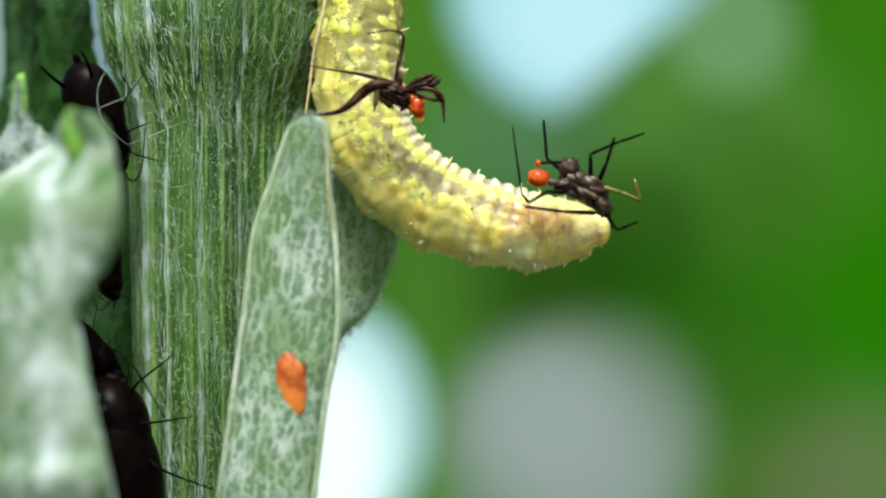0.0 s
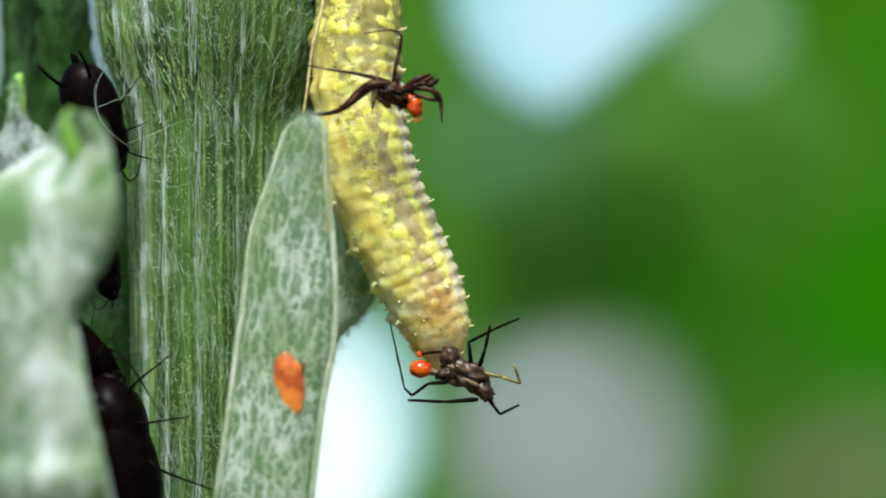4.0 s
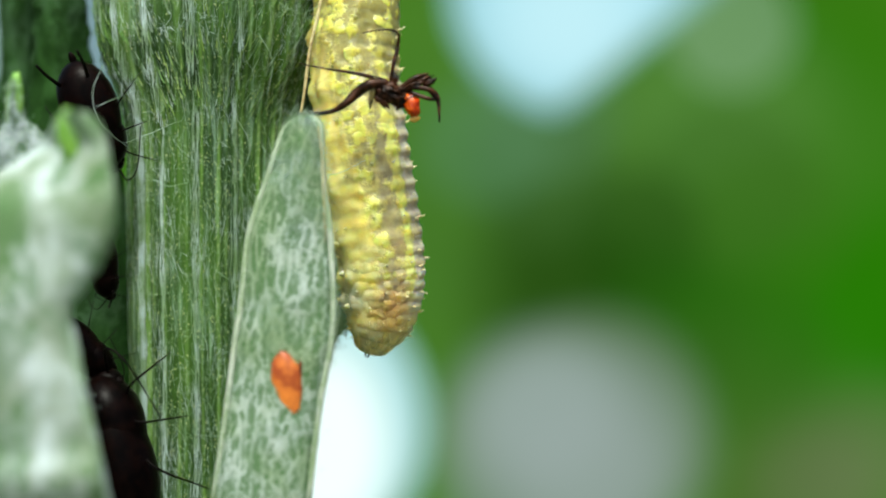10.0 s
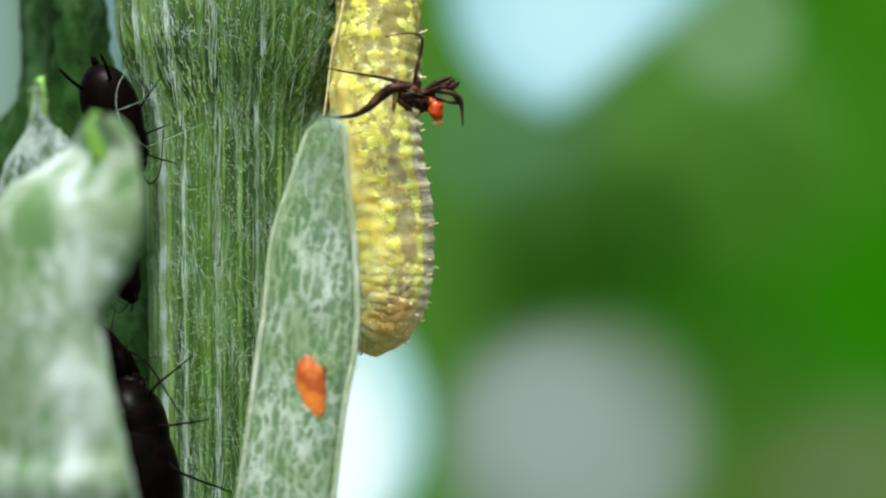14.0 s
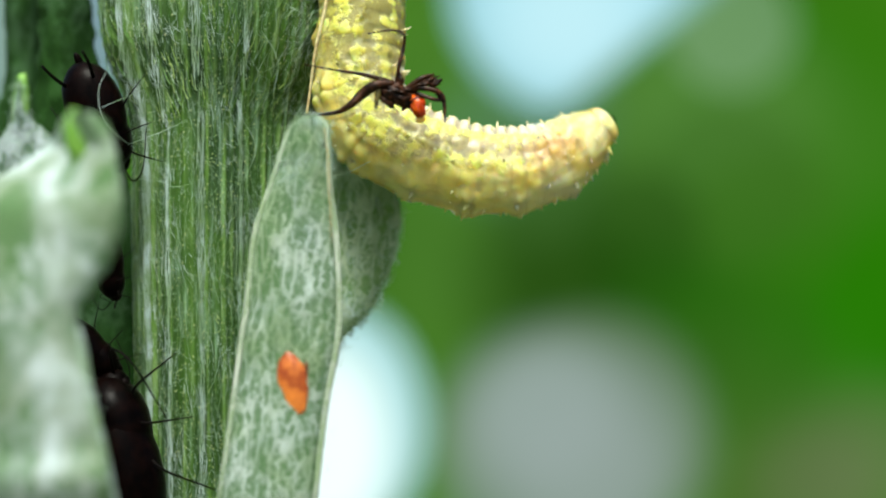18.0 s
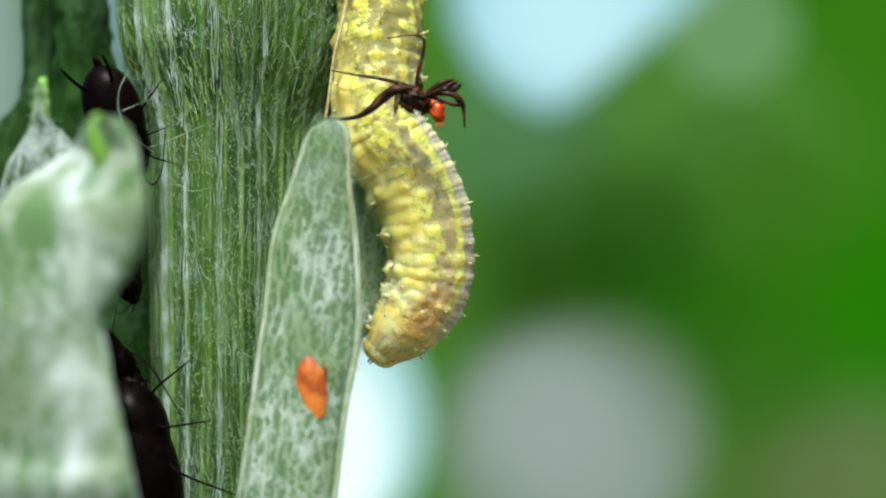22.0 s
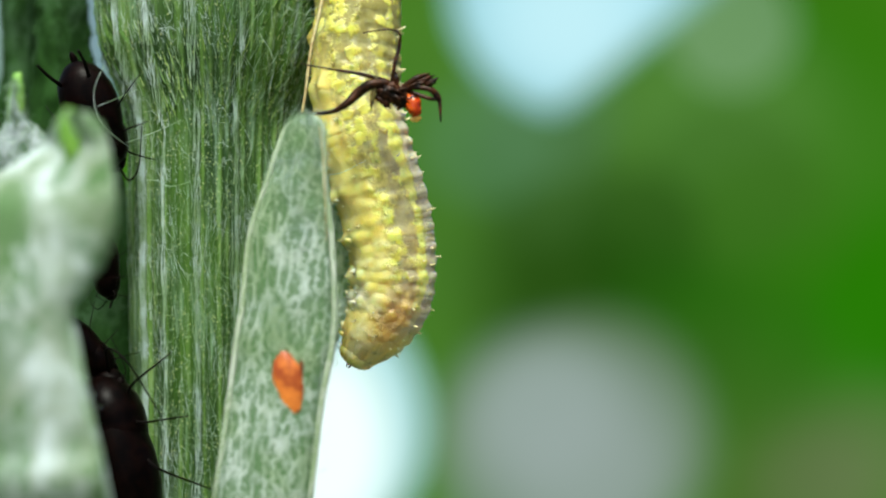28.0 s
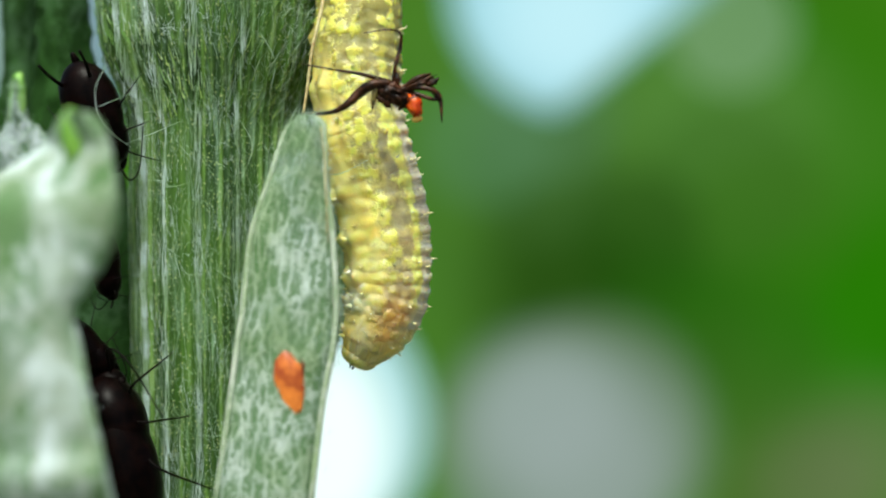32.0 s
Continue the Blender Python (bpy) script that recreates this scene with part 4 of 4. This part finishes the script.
# the larva's middle line from its held rear to its mouth: plan units across and down, millimetres to the lens
BENDS = [
    (0.0, (655, 250), (740, 345), (850, 390), (960, 410), (1070, 400)),
    (0.5, (650, 250), (718, 342), (806, 410), (922, 456), (1037, 486)),
    (1.0, (650, 250), (703, 345), (788, 420), (878, 472), (965, 517)),
    (1.5, (650, 250), (700, 345), (775, 423), (860, 480), (940, 525)),
    (2.0, (648, 250), (695, 343), (766, 420), (848, 480), (922, 517)),
    (2.2, (648, 250), (695, 343), (766, 420), (848, 480), (924, 516)),
    (2.4, (650, 250), (704, 338), (788, 408), (895, 468), (1008, 510)),
    (2.5, (650, 250), (710, 330), (798, 390), (914, 443), (1045, 470)),
    (2.7, (650, 250), (720, 335), (820, 395), (930, 430), (1040, 440)),
    (3.0, (650, 250), (710, 333), (794, 397), (894, 441), (990, 464)),
    (3.2, (648, 250), (695, 345), (765, 430), (860, 495), (950, 530)),
    (3.5, (645, 250), (670, 350), (710, 440), (760, 540), (805, 640)),
    (4.5, (645, 250), (672, 350), (712, 440), (755, 540), (780, 645)),
    (5.5, (645, 250), (672, 370), (700, 470), (715, 560), (700, 665)),
    (5.7, (645, 250), (675, 350), (705, 440), (715, 520), (700, 590)),
    (6.0, (650, 230), (680, 320), (725, 410), (765, 485), (785, 550)),
    (6.2, (648, 240), (690, 340), (755, 420), (840, 485), (930, 515)),
    (6.3, (650, 250), (690, 350), (775, 430), (900, 440), (1028, 378)),
    (6.5, (650, 250), (690, 350), (770, 432), (890, 445), (1005, 372)),
    (6.7, (648, 250), (685, 350), (740, 440), (800, 510), (865, 560)),
    (7.0, (640, 250), (655, 370), (665, 480), (660, 560), (645, 625)),
    (7.1, (640, 250), (660, 360), (670, 460), (665, 540), (645, 600)),
    (7.2, (645, 240), (665, 340), (690, 430), (705, 520), (705, 590)),
    (7.3, (645, 240), (670, 340), (705, 430), (735, 530), (745, 615)),
    (7.4, (648, 240), (680, 340), (740, 440), (830, 510), (940, 510)),
    (7.5, (648, 240), (680, 340), (748, 425), (850, 475), (978, 468)),
    (7.7, (645, 250), (665, 370), (690, 480), (720, 590), (755, 685)),
    (7.8, (640, 250), (662, 370), (668, 480), (655, 580), (635, 665)),
    (8.0, (640, 250), (660, 370), (670, 470), (668, 540), (650, 605)),
    (8.1, (642, 250), (668, 360), (685, 450), (680, 530), (650, 600)),
    (8.2, (640, 250), (665, 370), (680, 470), (675, 550), (635, 620)),
    (8.3, (645, 250), (675, 350), (705, 440), (720, 530), (710, 615)),
    (8.4, (648, 245), (685, 345), (755, 440), (855, 505), (965, 520)),
    (8.5, (648, 240), (680, 340), (750, 428), (868, 484), (1012, 480)),
    (8.6, (648, 245), (680, 345), (745, 435), (845, 500), (955, 492)),
    (8.7, (646, 250), (672, 355), (722, 460), (790, 545), (865, 545)),
    (8.9, (642, 250), (660, 370), (665, 480), (655, 560), (632, 620)),
    (9.0, (640, 250), (650, 370), (650, 480), (640, 560), (620, 622)),
    (9.4, (645, 250), (662, 350), (695, 450), (740, 550), (795, 650)),
    (9.5, (645, 250), (664, 350), (704, 450), (759, 550), (840, 652)),
    (9.6, (645, 250), (664, 350), (698, 450), (735, 545), (772, 635)),
    (9.7, (643, 250), (660, 360), (685, 460), (700, 555), (706, 645)),
    (10.0, (642, 250), (660, 370), (675, 470), (675, 550), (655, 618)),
    (10.2, (642, 250), (660, 360), (680, 460), (695, 560), (700, 655)),
    (10.5, (640, 250), (665, 370), (668, 480), (650, 570), (605, 640)),
    (10.7, (642, 250), (668, 370), (680, 480), (665, 565), (625, 620)),
    (10.9, (647, 250), (672, 350), (710, 450), (748, 545), (782, 630)),
    (11.0, (650, 250), (675, 350), (715, 450), (766, 560), (850, 676)),
    (11.2, (650, 250), (675, 350), (712, 450), (755, 540), (808, 618)),
    (11.5, (650, 250), (680, 370), (690, 480), (675, 570), (645, 625)),
    (11.7, (652, 250), (684, 365), (702, 465), (700, 545), (680, 605)),
    (12.0, (655, 250), (685, 360), (706, 455), (720, 535), (724, 606)),
    (12.2, (658, 250), (690, 345), (760, 440), (860, 505), (975, 520)),
    (12.5, (660, 250), (685, 370), (692, 480), (680, 580), (645, 675)),
    (12.7, (662, 250), (690, 360), (705, 465), (695, 550), (655, 625)),
    (13.0, (665, 230), (686, 340), (704, 440), (716, 530), (705, 610)),
    (13.2, (668, 245), (695, 340), (755, 430), (840, 510), (945, 552)),
    (13.5, (670, 250), (695, 360), (710, 470), (725, 580), (735, 690)),
    (13.7, (668, 250), (692, 360), (702, 470), (685, 560), (648, 630)),
    (14.0, (665, 250), (685, 370), (690, 470), (680, 550), (645, 615)),
    (14.2, (665, 250), (690, 360), (708, 455), (710, 535), (690, 605)),
    (14.4, (665, 250), (685, 350), (715, 445), (748, 540), (785, 630)),
    (14.5, (665, 250), (704, 356), (782, 438), (895, 488), (1024, 492)),
    (15.5, (655, 250), (685, 360), (725, 460), (760, 550), (790, 620)),
    (16.5, (645, 250), (665, 370), (665, 490), (645, 590), (605, 670)),
    (16.7, (647, 250), (668, 370), (672, 490), (655, 590), (610, 675)),
    (17.0, (650, 250), (672, 350), (700, 440), (722, 530, 0.5), (737, 632, 1)),
    (17.2, (650, 230), (692, 330), (770, 405), (875, 415), (975, 350)),
    (17.4, (650, 205), (735, 250), (840, 265), (925, 180), (915, 10)),
    (17.5, (650, 200), (735, 228), (828, 215), (880, 120), (868, -35)),
    (17.6, (650, 203), (738, 245), (850, 265), (970, 235), (1080, 160)),
    (17.7, (650, 205), (735, 260), (860, 325), (990, 390), (1100, 455)),
    (18.0, (650, 212), (738, 270), (850, 301), (968, 288), (1076, 216)),
    (18.1, (650, 205), (730, 258), (825, 285, -1), (890, 255, -2.5), (905, 195, -4)),
    (18.2, (650, 200), (722, 255, -0.5), (800, 265, -2), (835, 190, -3.5), (800, 130, -5)),
    (18.5, (652, 200), (718, 252, -0.5), (783, 276, -1.5), (814, 262, -3), (818, 235, -4.5)),
    (18.7, (652, 205), (725, 260, -0.7), (795, 290, -2), (830, 270, -3.5), (815, 230, -5)),
    (19.0, (650, 200), (722, 262, -1), (797, 300, -2), (858, 316, -4), (888, 308, -6)),
    (19.1, (650, 200), (728, 258, -0.3), (825, 290, -1), (920, 265, -2), (975, 190, -3)),
    (19.2, (650, 200), (730, 250), (840, 275), (950, 200), (1020, 30)),
    (19.5, (650, 190), (720, 230, -1), (790, 200, -2.5), (790, 100, -4.5), (740, 30, -6)),
    (20.0, (650, 190), (712, 235, -1), (775, 220, -2.5), (792, 140, -4), (770, 100, -5.5)),
    (20.2, (650, 195), (720, 245, -0.7), (800, 260, -2), (840, 190, -3.5), (815, 110, -5)),
    (20.5, (650, 215), (722, 258), (795, 325), (838, 412), (815, 512)),
    (20.7, (655, 220), (715, 270), (760, 350), (775, 430), (725, 500)),
    (21.0, (655, 220), (716, 268), (755, 345), (764, 422), (712, 478)),
    (21.5, (660, 220), (720, 280), (763, 368), (772, 448), (725, 520)),
    (21.7, (665, 225), (722, 295), (765, 395), (765, 510), (705, 625)),
    (22.0, (672, 230), (722, 308), (758, 410), (751, 528), (664, 632)),
    (22.5, (655, 230), (703, 320), (737, 420), (737, 530), (672, 626)),
    (22.7, (648, 225), (695, 320), (725, 425), (722, 530), (665, 630)),
    (23.0, (640, 220), (675, 320, 0.3), (702, 430, 1.1), (714, 550, 2.6), (700, 688, 4.8)),
    (23.2, (642, 230), (672, 330), (688, 440), (655, 570, 1.5), (582, 690, 3)),
    (23.5, (642, 230), (670, 330), (685, 440, 0.5), (662, 565, 2.2), (585, 700, 4.0)),
    (23.7, (642, 230), (670, 330), (685, 440, 0.5), (660, 562, 1.8), (590, 690, 3)),
    (23.9, (642, 205), (690, 280, 1), (745, 340, 3), (795, 345, 5), (815, 310, 7)),
    (24.0, (640, 200), (685, 280, 1.5), (718, 325, 4), (716, 265, 6.5), (700, 170, 8.5)),
    (24.1, (648, 205), (695, 270, 1.5), (690, 330, 4), (590, 320, 5.5), (440, 240, 5.5)),
    (24.2, (648, 208), (692, 270, 1.5), (684, 330, 4), (585, 330, 5.5), (425, 258, 5.5)),
    (24.5, (650, 210), (690, 270, 1.5), (680, 330, 4), (580, 340, 5.5), (430, 285, 5.5)),
    (24.7, (650, 210), (690, 270, 1.5), (680, 328, 4), (582, 335, 5.5), (435, 270, 5.5)),
    (24.9, (645, 205), (690, 275, 1.5), (715, 310, 4), (690, 260, 6.5), (650, 200, 8)),
    (25.0, (645, 210), (690, 268, 1.5), (724, 270, 4.5), (755, 160, 7), (785, 10, 8.5)),
    (25.2, (645, 210), (695, 265, 1.5), (735, 270, 4.5), (770, 170, 7), (770, 30, 8)),
    (25.5, (645, 215), (700, 262), (790, 275), (870, 220), (892, 80)),
    (26.0, (645, 222), (702, 280), (785, 322), (850, 335), (885, 270)),
    (26.5, (645, 230), (700, 310), (760, 380), (790, 470), (760, 540)),
    (27.5, (640, 230), (690, 340), (715, 450), (700, 560), (625, 645)),
    (28.0, (640, 230), (672, 340), (693, 440), (688, 540), (625, 638)),
    (29.0, (640, 230), (672, 340), (691, 440), (686, 540), (628, 640)),
    (30.0, (640, 230), (671, 340), (689, 440), (685, 540), (628, 640)),
    (31.0, (640, 230), (669, 340), (686, 440), (683, 540), (630, 640)),
    (32.0, (640, 230), (669, 340), (685, 440), (681, 545), (630, 640)),
]

# the caught aphid: seconds, its orange end and its dark body, across and down
HELD = [
    (0.0, 946, 312, 1022, 325), (0.5, 945, 383, 1032, 411), (1.0, 963, 431, 1012, 490), (1.5, 921, 455, 980, 477), (2.0, 893, 426, 954, 420),
    (2.3, 930, 440, 985, 420), (2.5, 1074, 474, 1039, 397), (2.7, 1030, 470, 1045, 395), (3.0, 985, 482, 999, 398), (3.2, 945, 545, 975, 490),
    (3.5, 753, 641, 840, 631), (4.5, 735, 655, 800, 665), (5.5, 647, 675, 707, 703), (5.7, 628, 610, 700, 612), (6.0, 762, 578, 832, 560), (6.2, 952, 481, 1000, 488), (6.3, 1046, 352, 1022, 300),
    (6.5, 1036, 362, 985, 318), (6.7, 893, 500, 868, 425), (6.9, 730, 560, 745, 520), (7.0, 640, 485, 652, 535), (7.1, 628, 652, 691, 620), (7.2, 628, 659, 698, 628), (7.3, 625, 693, 694, 686)]


def larva_line(t, points):
    """Places along the middle line, drawn in when the larva shortens."""
    dx, dy = (np.interp(t, [r[0] for r in SWAY], [r[k] for r in SWAY]) for k in (1, 2))
    rows = [(642 + dx, -120 + dy, -1.0), (640 + dx, 0 + dy, -1.0), (636 + dx, 120 + dy, -0.8)]
    rows += [(p[0], p[1], (p[2] if len(p) > 2 else 0.0) - 0.6) for p in points]
    fine = np.array([at(*r) for r in spline(rows, 240)])
    run = np.concatenate([[0], np.cumsum(np.linalg.norm(np.diff(fine, axis=0), axis=1))])
    total = run[-1]
    want = RUN / (LONG - 14)
    tuck = min(max(0.0, 860 * U - total), 190 * U) / (LONG * U)
    knee = 0.70
    squeezed = np.where(want < knee, want * knee / knee, knee + (want - knee) * max(0.25, 1 - tuck / (1 - knee)))
    want = squeezed / squeezed[-1]
    goal = want * (total - 14 * U)
    mid = np.array([np.interp(goal, run, fine[:, k]) for k in range(3)]).T
    ahead = np.array([np.interp(goal + 8 * U, run, fine[:, k]) for k in range(3)]).T
    behind = np.array([np.interp(goal - 8 * U, run, fine[:, k]) for k in range(3)]).T
    return mid, ahead - behind


def motions():
    base = {ob: ob.matrix_basis.copy() for ob in (plant, husk, spot, larva, *sitters, *beads)}
    for ob, m in base.items():
        walk(ob, [(r[0], sway(r[0]) @ m) for r in SWAY])
    rows = [[] for _ in segments]
    for t, *points in BENDS:
        mid, ways = larva_line(t, points)
        home = (sway(t) @ base[larva]).inverted()
        back_way = Vector((0.97, -0.24, 0.0))
        for i in range(PIECES):
            z = Vector(ways[i]).normalized()
            back_way = (back_way - z * back_way.dot(z)).normalized()
            turn = Matrix((back_way, z.cross(back_way), z)).transposed().to_4x4()
            rows[i].append((t, home @ Matrix.Translation(mid[i]) @ turn))
    for ob, r in zip(segments, rows):
        walk(ob, r)
    held = []
    for t, u0, v0, u1, v1 in HELD:
        near = np.interp(t, [0, 2.0, 2.7, 3.3, 3.5, 5.7, 6.0, 6.9, 7.1, 7.3], [1.4, 1.4, -0.6, -0.6, 0.3, 0.3, -1.2, -2.2, -1.2, 0.0])
        angle = math.degrees(math.atan2(v1 - v0, u1 - u0)) - 10
        held.append((t, Matrix.Translation(at(u1, v1, near)) @ Matrix.Rotation(radians(angle), 4, "Y")))
    p = at(694, 686)
    last = held[-1][1]
    drop_time = math.sqrt(2 * (p.z - 0.0018) / 9.81)
    for k in range(1, 8):
        t = 7.3 + drop_time * k / 7
        held.append((t, Matrix.Translation((0.0, 0.0, -0.5 * 9.81 * (t - 7.3) ** 2)) @ last))
    rest = last.copy()
    rest.translation = (p.x, p.y, 0.0018)
    held += [(8.0, rest), (32.0, rest)]
    walk(prey, held)


motions()
